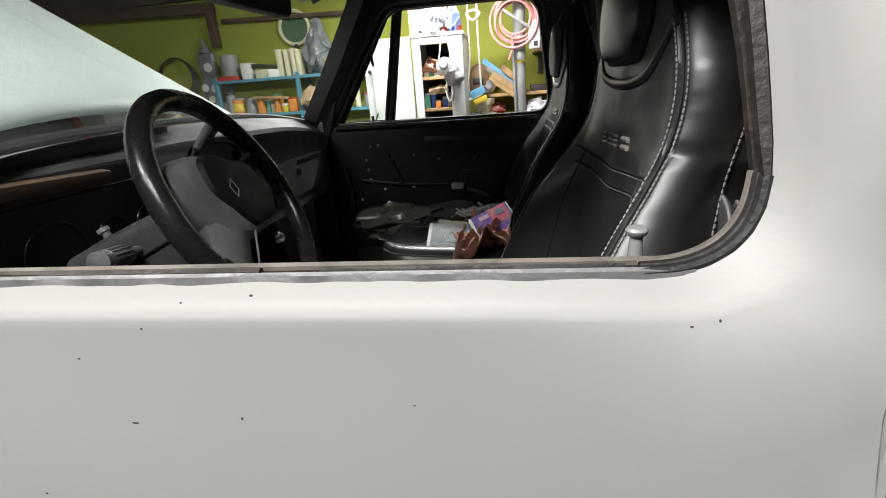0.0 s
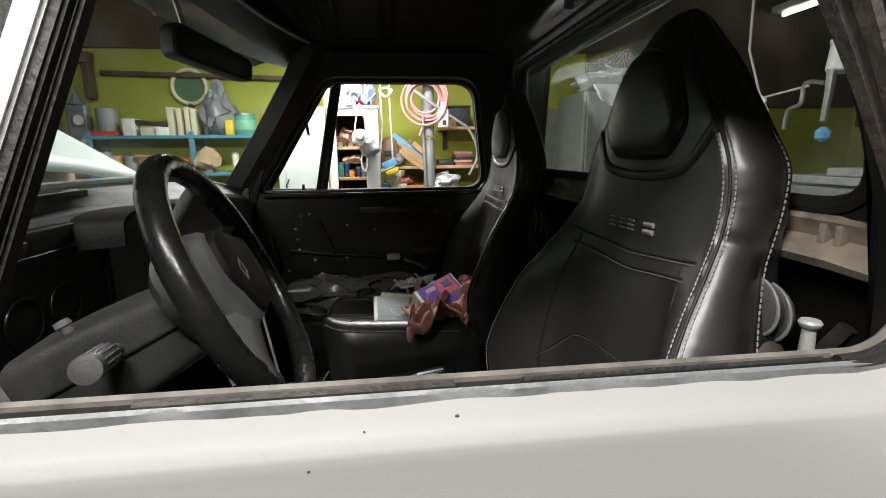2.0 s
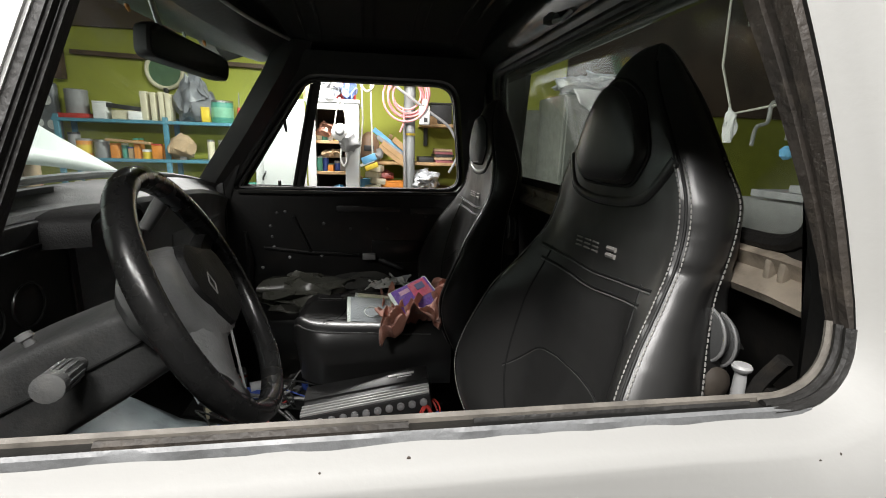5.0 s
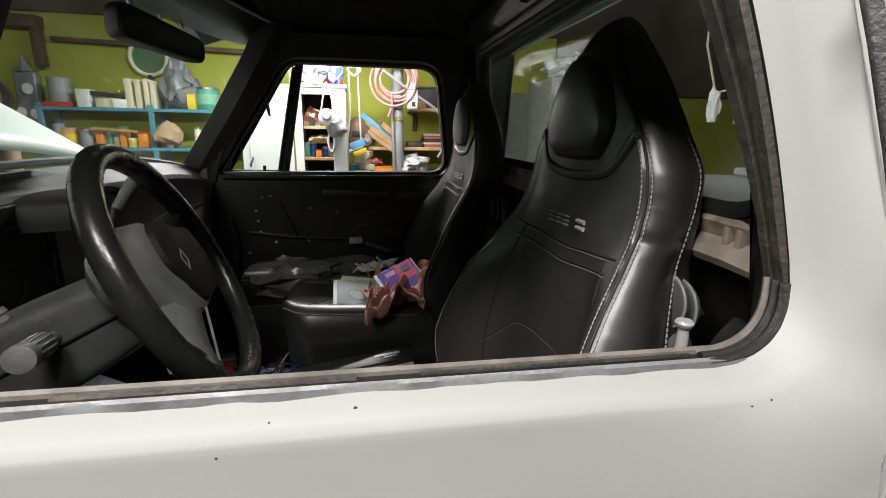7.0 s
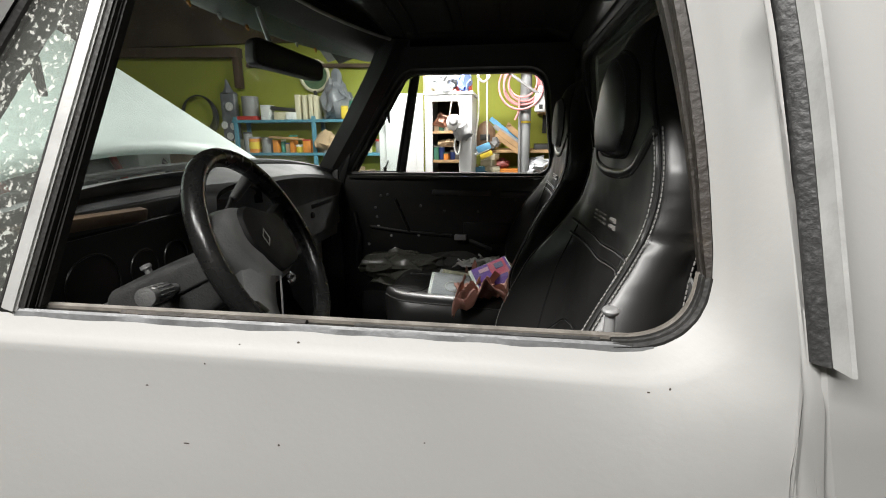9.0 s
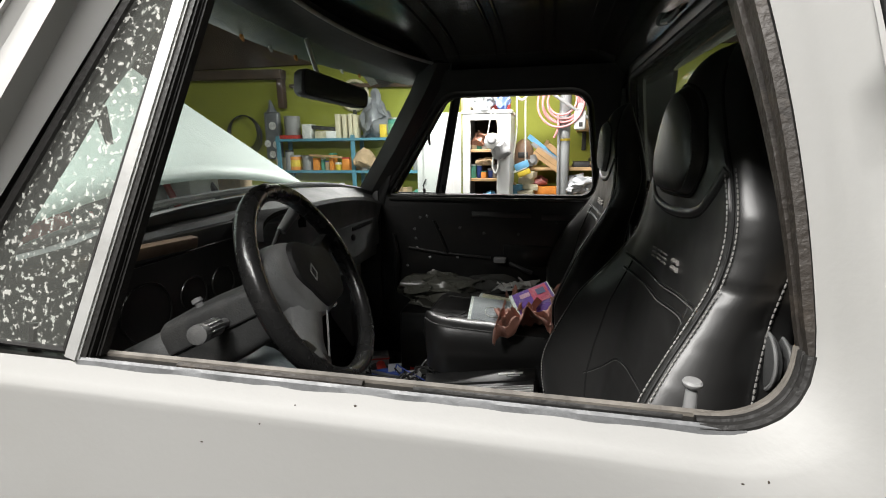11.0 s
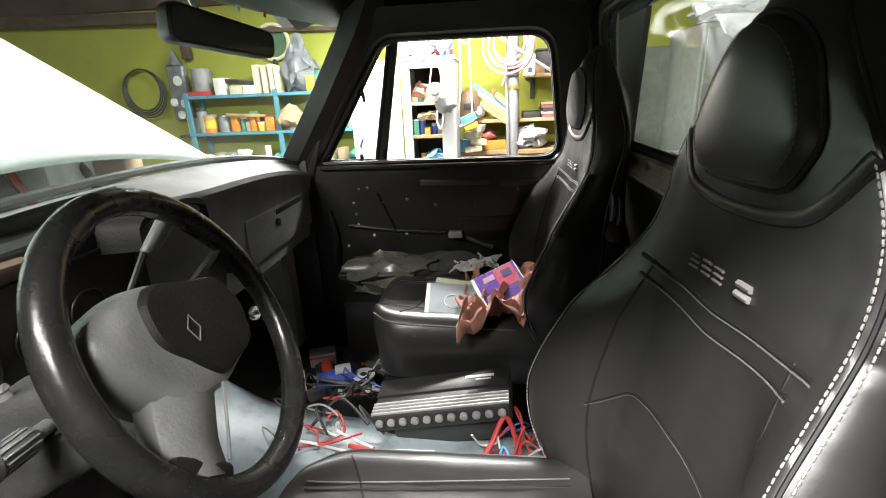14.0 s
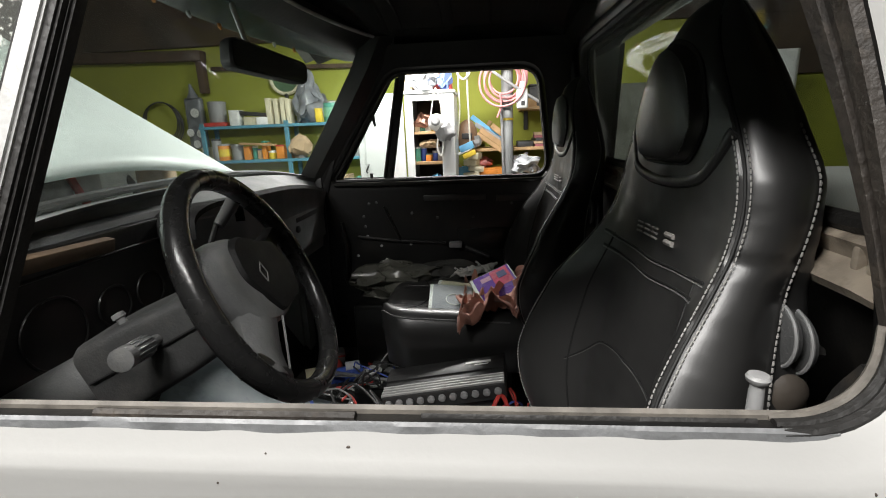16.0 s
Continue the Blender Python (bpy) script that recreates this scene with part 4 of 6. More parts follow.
def steering():
    r = WR - 0.0155
    bm = bmesh.new()
    n, k = 72, 14
    rings = []
    for i in range(n):
        a = 2 * math.pi * i / n
        rings.append([wl((r + 0.0155 * math.cos(b)) * math.cos(a), (r + 0.0155 * math.cos(b)) * math.sin(a), 0.0165 * math.sin(b) - (0.0016 if abs(math.sin(a * 12)) > 0.97 and math.sin(b) < 0 else 0)) for b in [2 * math.pi * j / k for j in range(k)]])
    rings.append(rings[0])
    loft(bm, rings, cap=False)
    bmesh.ops.remove_doubles(bm, verts=bm.verts, dist=1e-6)
    w = wpart("steering_wheel", bm, RIM, truck, "glossy black steering wheel rim, chipped")
    # spokes and pad: a broad moulding, the wheel turned
    def spoke(pts, widths, z0s, thick, mat, nm, lab=""):
        lp = []
        P = smooth_path([Vector((*p, z)) for p, z in zip(pts, z0s)], 5)
        m = len(P)
        for i, p in enumerate(P):
            d = (P[min(i + 1, m - 1)] - P[max(i - 1, 0)]).normalized()
            sd = Vector((d.y, -d.x, 0)).normalized()
            f = i / (m - 1) * (len(widths) - 1)
            j = min(int(f), len(widths) - 2)
            wd = widths[j] + (widths[j + 1] - widths[j]) * (f - j)
            lp.append([wl(*(p + sd * wd * u + Vector((0, 0, v)) * thick)) for u, v in ((-1, -0.5), (-1, 0.2), (-0.75, 0.5), (0, 0.62), (0.75, 0.5), (1, 0.2), (1, -0.5), (0, -0.7))])
        return wpart(nm, loft(bmesh.new(), lp), mat, w, lab)
    spoke([(-0.045, 0.005), (-0.075, -0.030), (-0.105, -0.066), (-0.128, -0.094)], [0.058, 0.042, 0.036, 0.038], [-0.004, -0.008, -0.010, -0.006], 0.03, HUBP, "lower_spoke", "dusty grey lower spoke")
    spoke([(0.045, 0.01), (0.09, 0.028), (0.13, 0.046), (0.157, 0.056)], [0.05, 0.026, 0.014, 0.012], [-0.01, -0.014, -0.012, -0.004], 0.02, HUBB, "upper_spoke")
    # hub shell and dark centre pad
    shell = round_poly([(-0.132, 0.03), (-0.100, -0.035), (-0.02, -0.062), (0.055, -0.055), (0.085, -0.005), (0.078, 0.042), (0.03, 0.060), (-0.03, 0.088), (-0.085, 0.090), (-0.128, 0.072)], 0.025, 5)
    bm = bmesh.new()
    loft(bm, [[wl(-0.02 + (u + 0.02) * f, v * f, d) for u, v in shell] for d, f in ((-0.055, 0.78), (-0.04, 0.95), (-0.016, 1.0), (0.000, 0.96), (0.009, 0.87), (0.012, 0.7))])
    h = wpart("hub_cover", bm, HUBP, w, "dusty grey plastic hub shell")
    pad = round_poly([(-0.078, 0.028), (-0.028, -0.048), (0.055, -0.048), (0.082, -0.004), (0.070, 0.046), (0.02, 0.060), (-0.035, 0.082), (-0.066, 0.070)], 0.016, 5)
    bm = bmesh.new()
    loft(bm, [[wl(u * f, 0.01 + (v - 0.01) * f, d) for u, v in pad] for d, f in ((-0.002, 1.0), (0.013, 0.99), (0.018, 0.94), (0.020, 0.82), (0.0205, 0.4))])
    wpart("horn_pad", bm, HUBB, w, "matt black horn pad")
    # small plain rhombus badge
    rh = [(0.005, 0.014), (-0.009, 0.004), (-0.005, -0.014), (0.009, -0.004)]
    wpart("badge", T([wl(u - 0.030, v + 0.018, 0.0212) for u, v in rh], 0.0010, 6, True), GREYLITLEATHER, h)
    wpart("pad_seam", T([wl(-0.032, -0.050, 0.009), wl(-0.060, -0.080, 0.006), wl(-0.090, -0.108, 0.004)], 0.0018, 6), HUBP, w)
    wpart("spoke_cap", B((0, 0, 0), (0.074, 0.028, 0.028), bevel=0.006), BLACK, w).matrix_local = WM @ pose(-0.126, -0.090, -0.004, 0, 0, -52)
    # column
    CM = wheel_frame()

    def cl(x, y, z):
        return CM @ Vector((x, y, z))
    c = wpart("steering_column", loft(bmesh.new(), [[cl(-0.02 + rr * math.cos(a), -0.005 + rr * math.sin(a), z) for a in [2 * math.pi * i / 20 for i in range(20)]] for z, rr in ((-0.03, 0.03), (-0.06, 0.045), (-0.10, 0.046), (-0.30, 0.042), (-0.44, 0.040))]), HUBP, truck, "dusty grey column shroud")
    # the shroud: a boxy moulding, wider at the dashboard
    lp = []
    for z, w, up, low in ((-0.052, 0.050, 0.036, 0.044), (-0.058, 0.058, 0.042, 0.050), (-0.12, 0.068, 0.047, 0.056), (-0.18, 0.072, 0.050, 0.060), (-0.235, 0.074, 0.050, 0.062), (-0.245, 0.070, 0.046, 0.058)):
        lp.append([cl(-0.022 + p[0], p[1], z) for p in round_poly([(-w, -low), (w, -low), (w * 0.86, up), (-w * 0.86, up)], 0.022, 5)])
    wpart("shroud", loft(bmesh.new(), lp), SHROUD, c, "scuffed dusty grey plastic shroud")
    wpart("shroud_joint", T([cl(-0.022 - 0.055, 0.0, -0.06), cl(-0.022 - 0.065, 0.0, -0.12), cl(-0.022 - 0.071, 0.0, -0.235)], 0.0022, 6), SEAM, c)
    wpart("hazard_knob", lathe(bmesh.new(), [(0.006, 0), (0.006, 0.012), (0.009, 0.014), (0.008, 0.020), (0.001, 0.021)], CM @ pose(-0.06, 0.044, -0.17, -90, 0, 0), 12), KNOBM, c)
    # turn stalk
    s0, s1, s2 = Vector((-0.345, 0.575, 1.222)), Vector((-0.336, 0.520, 1.230)), Vector((-0.322, 0.462, 1.240))
    t = wpart("turn_stalk", T([s0, s1, s1.lerp(s2, 0.3)], [0.007, 0.008, 0.009], 12), HUBP, c)
    bm = lathe(bmesh.new(), [(0.009, 0.0), (0.0135, 0.006), (0.0125, 0.05), (0.0145, 0.052), (0.0145, 0.066), (0.004, 0.069)], Matrix.Translation(s1) @ (s2 - s1).to_track_quat("Z", "Y").to_matrix().to_4x4(), 16)
    g = wpart("stalk_grip", bm, HUBP, t, "ribbed grey stalk end")
    rot = (s2 - s1).to_track_quat("Z", "Y").to_matrix().to_4x4()
    for i in range(14):
        a = 2 * math.pi * i / 14
        q = Matrix.Translation(s1) @ rot
        wpart("grip_rib", T([q @ Vector((0.0135 * math.cos(a), 0.0135 * math.sin(a), 0.008)), q @ Vector((0.013 * math.cos(a), 0.013 * math.sin(a), 0.048))], 0.0013, 5), HUBP, g)
    # gear lever on the column, with a grip
    t = wpart("gear_lever", T([cl(0.01, 0.03, -0.10), cl(0.05, 0.075, -0.075), (-0.345, 0.735, 1.355)], 0.0045, 8), DARKP, c)
    wpart("lever_grip", T([(-0.340, 0.722, 1.343), (-0.33, 0.755, 1.375), (-0.325, 0.775, 1.392)], [0.009, 0.012, 0.011], 12), HUBP, t)
    k = wpart("ignition_lock", lathe(bmesh.new(), [(0.016, 0), (0.016, 0.006), (0.012, 0.010), (0.006, 0.010), (0.005, 0.018), (0.001, 0.019)], Matrix.Translation((-0.45, 1.13, 1.055)) @ pose(0, 0, 0, 0, 70, -20), 18), CHROME, truck, "round metal knob below the dashboard")
    return w


steering()

# ---- seats ----
SEAT_Y = 0.667
SEAT_YAW = radians(6)
CUSH_Y = 0.667
#        height, centre, seam's half width and depth, outer seam's half width and depth, back
BACK = [(0.86, 0.285, 0.190, 0.240, 0.185, 0.365, 0.44), (0.96, 0.277, 0.215, 0.197, 0.198, 0.366, 0.445), (1.04, 0.283, 0.228, 0.188, 0.200, 0.368, 0.445), (1.10, 0.295, 0.231, 0.205, 0.200, 0.370, 0.445),
        (1.17, 0.311, 0.224, 0.236, 0.196, 0.372, 0.445), (1.21, 0.318, 0.212, 0.254, 0.190, 0.375, 0.443), (1.25, 0.325, 0.195, 0.280, 0.180, 0.382, 0.441), (1.30, 0.333, 0.177, 0.313, 0.169, 0.393, 0.440),
        (1.34, 0.337, 0.166, 0.335, 0.168, 0.402, 0.440), (1.38, 0.339, 0.159, 0.346, 0.164, 0.412, 0.440), (1.42, 0.338, 0.150, 0.350, 0.156, 0.418, 0.440), (1.46, 0.336, 0.131, 0.352, 0.132, 0.416, 0.438),
        (1.50, 0.335, 0.105, 0.354, 0.110, 0.411, 0.432), (1.54, 0.336, 0.076, 0.358, 0.089, 0.405, 0.424), (1.57, 0.340, 0.053, 0.364, 0.069, 0.402, 0.416), (1.60, 0.352, 0.030, 0.376, 0.044, 0.400, 0.410), (1.62, 0.372, 0.014, 0.388, 0.022, 0.401, 0.407), (1.63, 0.396, 0.003, 0.398, 0.005, 0.402, 0.404)]


def back_at(z):
    """The values of the table at a height, on a smooth curve."""
    z = min(max(z, BACK[0][0]), BACK[-1][0])
    for i, (a, b) in enumerate(zip(BACK, BACK[1:])):
        if z <= b[0]:
            break
    p, n = BACK[max(i - 1, 0)], BACK[min(i + 2, len(BACK) - 1)]
    h = b[0] - a[0]
    f = (z - a[0]) / h
    out = []
    for k in range(1, 7):
        m0 = (b[k] - p[k]) / max(b[0] - p[0], 1e-6) * h
        m1 = (n[k] - a[k]) / max(n[0] - a[0], 1e-6) * h
        out.append((2 * f ** 3 - 3 * f * f + 1) * a[k] + (f ** 3 - 2 * f * f + f) * m0 + (3 * f * f - 2 * f ** 3) * b[k] + (f ** 3 - f * f) * m1)
    return out


SEC_K = 5


def section(z):
    """Half of the backrest's outline at a height, from the middle of the front round to the middle of the back: (across, depth)."""
    c, m, xm, o, xo, xb = back_at(z)
    w = max(m, o) + 0.012 * min(1.0, m / 0.1)
    low = min(1.0, max(0.0, (1.30 - z) / 0.08))
    pts = [(0, c), (0.30 * m, c + 0.001), (0.56 * m, c + (xm - c) * (0.22 - 0.14 * low)), (0.80 * m, c + (xm - c) * (0.60 + 0.16 * low)), (m, xm),
           (w, xm + (xo - xm) * 0.45), (o, xo), (o * 0.90, xo + (xb - xo) * 0.75), (o * 0.55, xb), (0, xb)]
    return [(p.x, p.y) for p in smooth_path([Vector((a, b, 0)) for a, b in pts], SEC_K)]


def seat_point(v, x, z):
    """From the seat's own line across and depth to the cab."""
    return Vector((x - v * math.sin(SEAT_YAW), SEAT_Y + v * math.cos(SEAT_YAW), z))


def on_back(v, z, lift=0.0):
    """A point on the front face."""
    sec = section(z)[:4 * SEC_K + 1]
    a = min(abs(v), sec[-1][0])
    for p, q in zip(sec, sec[1:]):
        if q[0] >= a:
            x = p[1] + (q[1] - p[1]) * (a - p[0]) / max(1e-9, q[0] - p[0])
            break
    return seat_point(v, x - lift, z)


def on_seam(which, sg, z, off=0.0, lift=0.001):
    """A point on the main (4) or the outer (6) seam, moved along the outline by off and out by lift."""
    sec = section(z)
    i = which * SEC_K
    p = Vector(sec[i])
    d = (Vector(sec[i + 1]) - Vector(sec[i - 1])).normalized()
    q = p + d * off + Vector((d.y, -d.x)) * lift
    return seat_point(sg * q.x, q.y, z)


def stitches(path, r, dash, gap, out=Vector((-0.0006, 0, 0))):
    lens = [0.0]
    for p, q in zip(path, path[1:]):
        lens.append(lens[-1] + (q - p).length)

    def at(s):
        for i in range(len(path) - 1):
            if lens[i + 1] >= s:
                return path[i].lerp(path[i + 1], (s - lens[i]) / max(1e-9, lens[i + 1] - lens[i]))
        return path[-1]
    bm = bmesh.new()
    s = 0.0
    while s + dash < lens[-1]:
        tube(bm, [at(s), at(s + dash / 2) + out, at(s + dash)], [r * 0.7, r, r * 0.7], 5)
        s += dash + gap
    return bm


def seat():
    th = thing("car_seat", (0.1, 0.647, 0.62), "black leather sports bucket seat with grey stitching", "seat", "front seats")
    # backrest: creases run across the bolsters and the sides
    zs = [0.86 + 0.77 * i / 110 for i in range(111)]
    n = len(section(1.2))
    lp = []
    for z in zs:
        sec = section(z)
        row = []
        for sg in (1, -1):
            ids = range(n - 1) if sg == 1 else range(n - 1, 0, -1)
            for i in ids:
                v, x = sec[i]
                g = 0.0
                if i == 4 * SEC_K or i == 6 * SEC_K:
                    g = 0.0022                                   # seams sink in
                k = 0.0011 * noise.noise(Vector((v * 20 * sg, x * 16, z * 34))) + 0.0007 * noise.noise(Vector((v * sg * 60, x * 50, z * 90)))
                if SEC_K * 4 < i < SEC_K * 7:
                    k += -0.0035 * math.exp(-((z - 1.335 - 0.05 * (x - 0.37)) / 0.006) ** 2)     # the crease at the shoulder
                row.append(seat_point(sg * (v - g + (k if i > 3 * SEC_K else 0)), x + (0.5 * g) - k * (1 if i < 5 * SEC_K else 0), z))
        lp.append(row)
    b = wpart("backrest", loft(bmesh.new(), lp), LEATHER, th, "smooth black leather backrest")
    # headrest pad: a plump shield in a sunken collar
    half = [(0.0, 1.572), (0.028, 1.563), (0.052, 1.538), (0.067, 1.508), (0.077, 1.480), (0.072, 1.458), (0.056, 1.437), (0.030, 1.433)]
    shield = half + [(0.0, 1.4325)] + [(-u, z) for u, z in reversed(half[1:])]
    shield = [(p.x, p.y) for p in smooth_path([Vector((u, v, 0)) for u, v in shield], 4, True)]
    cz = 1.492
    loops = [[on_back(u * f, cz + (v - cz) * f, l) for u, v in shield] for f, l in ((1.10, -0.006), (1.05, 0.0005), (1.015, 0.0065), (0.97, 0.0105), (0.90, 0.0128), (0.75, 0.0145), (0.5, 0.0155), (0.2, 0.016))]
    wpart("headrest_pad", loft(bmesh.new(), loops), LEATHER, b, "raised leather headrest pad")
    ring = [on_back(u * 0.955, cz + (v - cz) * 0.955, 0.0117) for u, v in shield]
    wpart("pad_stitching", stitches(ring + ring[:1], 0.0007, 0.004, 0.0022), GREYLITLEATHER, b)
    wpart("pad_seam", T([on_back(u * 1.075, cz + (v - cz) * 1.075, 0.0005) for u, v in shield], 0.003, 6, True), SEAM, b)
    # the collar's roll below the pad; the fold's shade is a dark tube
    fold = smooth2([(-0.127, 1.462), (-0.112, 1.437), (-0.090, 1.412), (-0.05, 1.401), (0.0, 1.398), (0.05, 1.401), (0.090, 1.412), (0.112, 1.437), (0.127, 1.462)], 8)
    wpart("fold_shade_line", T([on_back(u, z, -0.0005) for u, z in fold], 0.0026, 6), SEAM, b)
    wpart("fold_roll", T([on_back(u * 0.955, z + 0.0055, -0.0045) for u, z in fold], 0.0085, 10), LEATHER, b)

    def run(pts, nm, r, mat, lift=0.001):
        return wpart(nm, T([on_back(u, z, lift) for u, z in smooth2(pts, 10)], r, 6), mat, b)
    for sg in (-1, 1):
        zz = [0.88 + 0.72 * i / 90 for i in range(91)]
        zl = [0.88 + 0.595 * i / 90 for i in range(91)]
        wpart("bolster_seam", T([on_seam(4, sg, z, 0, -0.0012) for z in zz], 0.0020, 6), SEAM, b)
        for off in (-0.0062, 0.0062):
            wpart("stitching", stitches([on_seam(4, sg, z, off, 0.0012) for z in zl], 0.0011, 0.0048, 0.0018, Vector((-0.0004, sg * 0.0004, 0))), STITCH, b)
        wpart("edge_seam", T([on_seam(6, sg, z, 0.004, -0.001) for z in zl], 0.0020, 6), SEAM, b)
        wpart("stitching", stitches([on_seam(6, sg, z, -0.001, 0.0012) for z in zl], 0.0014, 0.0054, 0.0020, Vector((0, sg * 0.0006, 0))), STITCH, b)
        # crease where the bolster meets the middle panel, its shade drawn as a dark tube
        wpart("bolster_crease_shade", T([on_back(sg * back_at(z)[1] * (0.70 - 0.10 * max(0.0, (1.30 - z) / 0.4)), z, -0.0008) for z in [0.90 + 0.405 * i / 40 for i in range(41)]], 0.0022, 6), SEAM, b)
    for z0, end, dz in ((1.292, 0.150, 0.013), (1.268, 0.138, 0.014)):
        arc = [(-end, z0 + dz), (-end * 0.5, z0 + dz * 0.35), (0.0, z0), (end * 0.5, z0 + dz * 0.35), (end, z0 + dz)]
        run(arc, "cross_seam", 0.0020, SEAM, 0.0)
        run([(u, z - 0.0038) for u, z in arc], "piping", 0.0012, GREYLITLEATHER, 0.0006)
    run([(-0.150, 1.06), (-0.10, 1.115), (-0.05, 1.130), (0.0, 1.133), (0.05, 1.130), (0.10, 1.115), (0.150, 1.06)], "lumbar_seam", 0.0018, SEAM)
    run([(-0.150, 1.057), (-0.10, 1.112), (-0.05, 1.127), (0.0, 1.130), (0.05, 1.127), (0.10, 1.112), (0.150, 1.057)], "piping", 0.0007, GREYLITLEATHER)
    # embroidered mark: plain grey strokes and a split square
    EMB = plain("grey_embroidery", (0.38, 0.36, 0.34), 0.7)

    def stroke(pts, w=0.0045):
        wpart("embroidery", T([on_back(u, zc + z, 0.0014) for u, z in pts], w * 0.5, 6), EMB, b)
    zc = 1.329
    for u in (0.053, 0.029, 0.006):
        for dz in (-0.0068, 0.0, 0.0068):
            stroke([(u + 0.0078, dz), (u - 0.0078, dz)], 0.0032)
    for dz in (-0.0052, 0.0052):
        stroke([(-0.026, dz), (-0.046, dz)], 0.0078)
    # cushion
    S = [-1 + 2 * i / 28 for i in range(29)]
    X0, X1, A = -0.256, 0.25, 0.15

    def plan(x):
        """Half width of the cushion and how near its rounded front is."""
        d = x - X0
        f = 1 - min(1.0, d / A)
        return 0.206 * max(0.16, math.sqrt(max(0.0, 1 - f ** 2.4))), max(0.0, 1 - d / 0.045)

    def top_of(x, s):
        hw, fr = plan(x)
        a = abs(s)
        return 0.934 - 0.050 * fr ** 2.2 - 0.02 * (x - X0) + 0.012 * math.exp(-((a - 0.72) / 0.16) ** 2) - 0.055 * max(0, (a - 0.80) / 0.20) ** 2.4

    lp = []
    for i in range(41):
        x = X0 + (X1 - X0) * (i / 40) ** 1.5
        hw, fr = plan(x)
        row = [(x, CUSH_Y + s * hw, top_of(x, s) + 0.0015 * noise.noise(Vector((x * 40, s * 9, 0.4)))) for s in S]
        row += [(x + 0.012 * fr, CUSH_Y + hw * 1.0, 0.83), (x + 0.03 * fr, CUSH_Y + hw * 0.95, 0.76), (x + 0.04 * fr, CUSH_Y, 0.745), (x + 0.03 * fr, CUSH_Y - hw * 0.95, 0.76), (x + 0.012 * fr, CUSH_Y - hw * 1.0, 0.83)]
        lp.append(row)
    c = wpart("cushion", loft(bmesh.new(), lp), LEATHER, th, "black leather seat cushion")

    def cush(x, u, lift=0.0012):
        return (x, CUSH_Y + u, top_of(x, u / plan(x)[0]) + lift)
    for sg in (-1, 1):
        line = [(-0.20 + 0.42 * i / 24, sg * (0.085 + 0.03 * i / 24)) for i in range(25)]
        wpart("cushion_seam", T([cush(x, u, 0.0) for x, u in line], 0.0022, 6), SEAM, c)
        wpart("cushion_piping", T([cush(x, u + sg * 0.012) for x, u in line], 0.0012, 6), GREYLITLEATHER, c)
    rim = [X0 + 0.004 + 0.44 * (i / 40) ** 1.6 for i in range(41)]
    edge = [Vector(cush(x, -0.90 * plan(x)[0], 0.001)) for x in reversed(rim)] + [Vector(cush(x, 0.90 * plan(x)[0], 0.001)) for x in rim]
    wpart("edge_piping", T(edge, 0.0024, 6), GREYLITLEATHER, c, "pale piping round the cushion")
    wpart("front_seam", T([cush(-0.14 + 0.05 * (1 - (i / 10 - 1) ** 2), -0.15 + 0.30 * i / 20) for i in range(21)], 0.0016, 6), SEAM, c)
    wpart("seat_base", B((0.0, CUSH_Y, 0.68), (0.40, 0.30, 0.17), bevel=0.03), BLACK, th)
    # recliner hardware on the door side
    for i, x in enumerate((0.404, 0.421)):
        r = wpart("recliner", lathe(bmesh.new(), [(0.012, 0), (0.032, 0.0), (0.036, 0.003), (0.036, 0.008), (0.032, 0.011), (0.012, 0.012)], Matrix.Translation((x, 0.506, 1.252 - 0.008 * i)) @ pose(0, 0, 0, 0, 90, 8), 24), SHROUD, th, "grey ribbed recliner disc")
        wpart("recliner_rim", T([(x + 0.006, 0.506 + 0.036 * math.cos(a), 1.252 - 0.008 * i + 0.036 * math.sin(a)) for a in [2 * math.pi * k / 24 for k in range(24)]], 0.0022, 6, True), GREYP, r)
    wpart("recliner_knob", lathe(bmesh.new(), [(0.020, 0), (0.024, 0.006), (0.024, 0.022), (0.016, 0.030), (0.004, 0.032)], Matrix.Translation((0.416, 0.505, 1.190)) @ pose(0, 0, 0, 90, 0, 0), 20), plain("taupe_plastic", (0.09, 0.075, 0.062)), th, "taupe plastic knob")
    return th


def smooth2(pts, k=6):
    return [(p.x, p.y) for p in smooth_path([Vector((u, v, 0)) for u, v in pts], k)]


seat_driver = seat()
seat_pass = copy_thing(seat_driver, pose(0.090, 1.490, 0.612, 0, 0, -4))
seat_pass["label"] = "black leather bucket seat cluttered with papers and a rag"
# the passenger's pad is the same leather, painted grey for the lamplight on it
for o in seat_pass.children_recursive:
    if o.name.startswith("headrest_pad"):
        o.data = o.data.copy()
        o.data.materials[0] = GREYLITLEATHER
        o["label"] = "black leather headrest pad, lamplight painted on as grey"

# ---- garage things ----
def cladding(name, c, s, lab):
    return tagged(part(name, B(c, s, bevel=0.004), WOODC, None, "", False), lab, "trim", kind="structure")


cladding("trim_north", (0, 3.74, 2.44), (8.6, 0.035, 0.51), "dark brown boards along the top of the wall")
cladding("trim_north", (2.75, 3.735, 1.98), (2.4, 0.04, 0.41), "dark brown boards along the top of the wall")
cladding("trim_east", (3.98, 0.8, 2.15), (0.035, 5.8, 1.09), "dark brown boards along the top of the wall")
cladding("trim_west", (-4.28, 0.8, 2.44), (0.035, 5.8, 0.51), "dark brown boards along the top of the wall")


def prop(name, bm, mat, label, category, group="", smooth=True):
    return tagged(part(name, bm, mat, None, "", smooth), label, category, group)


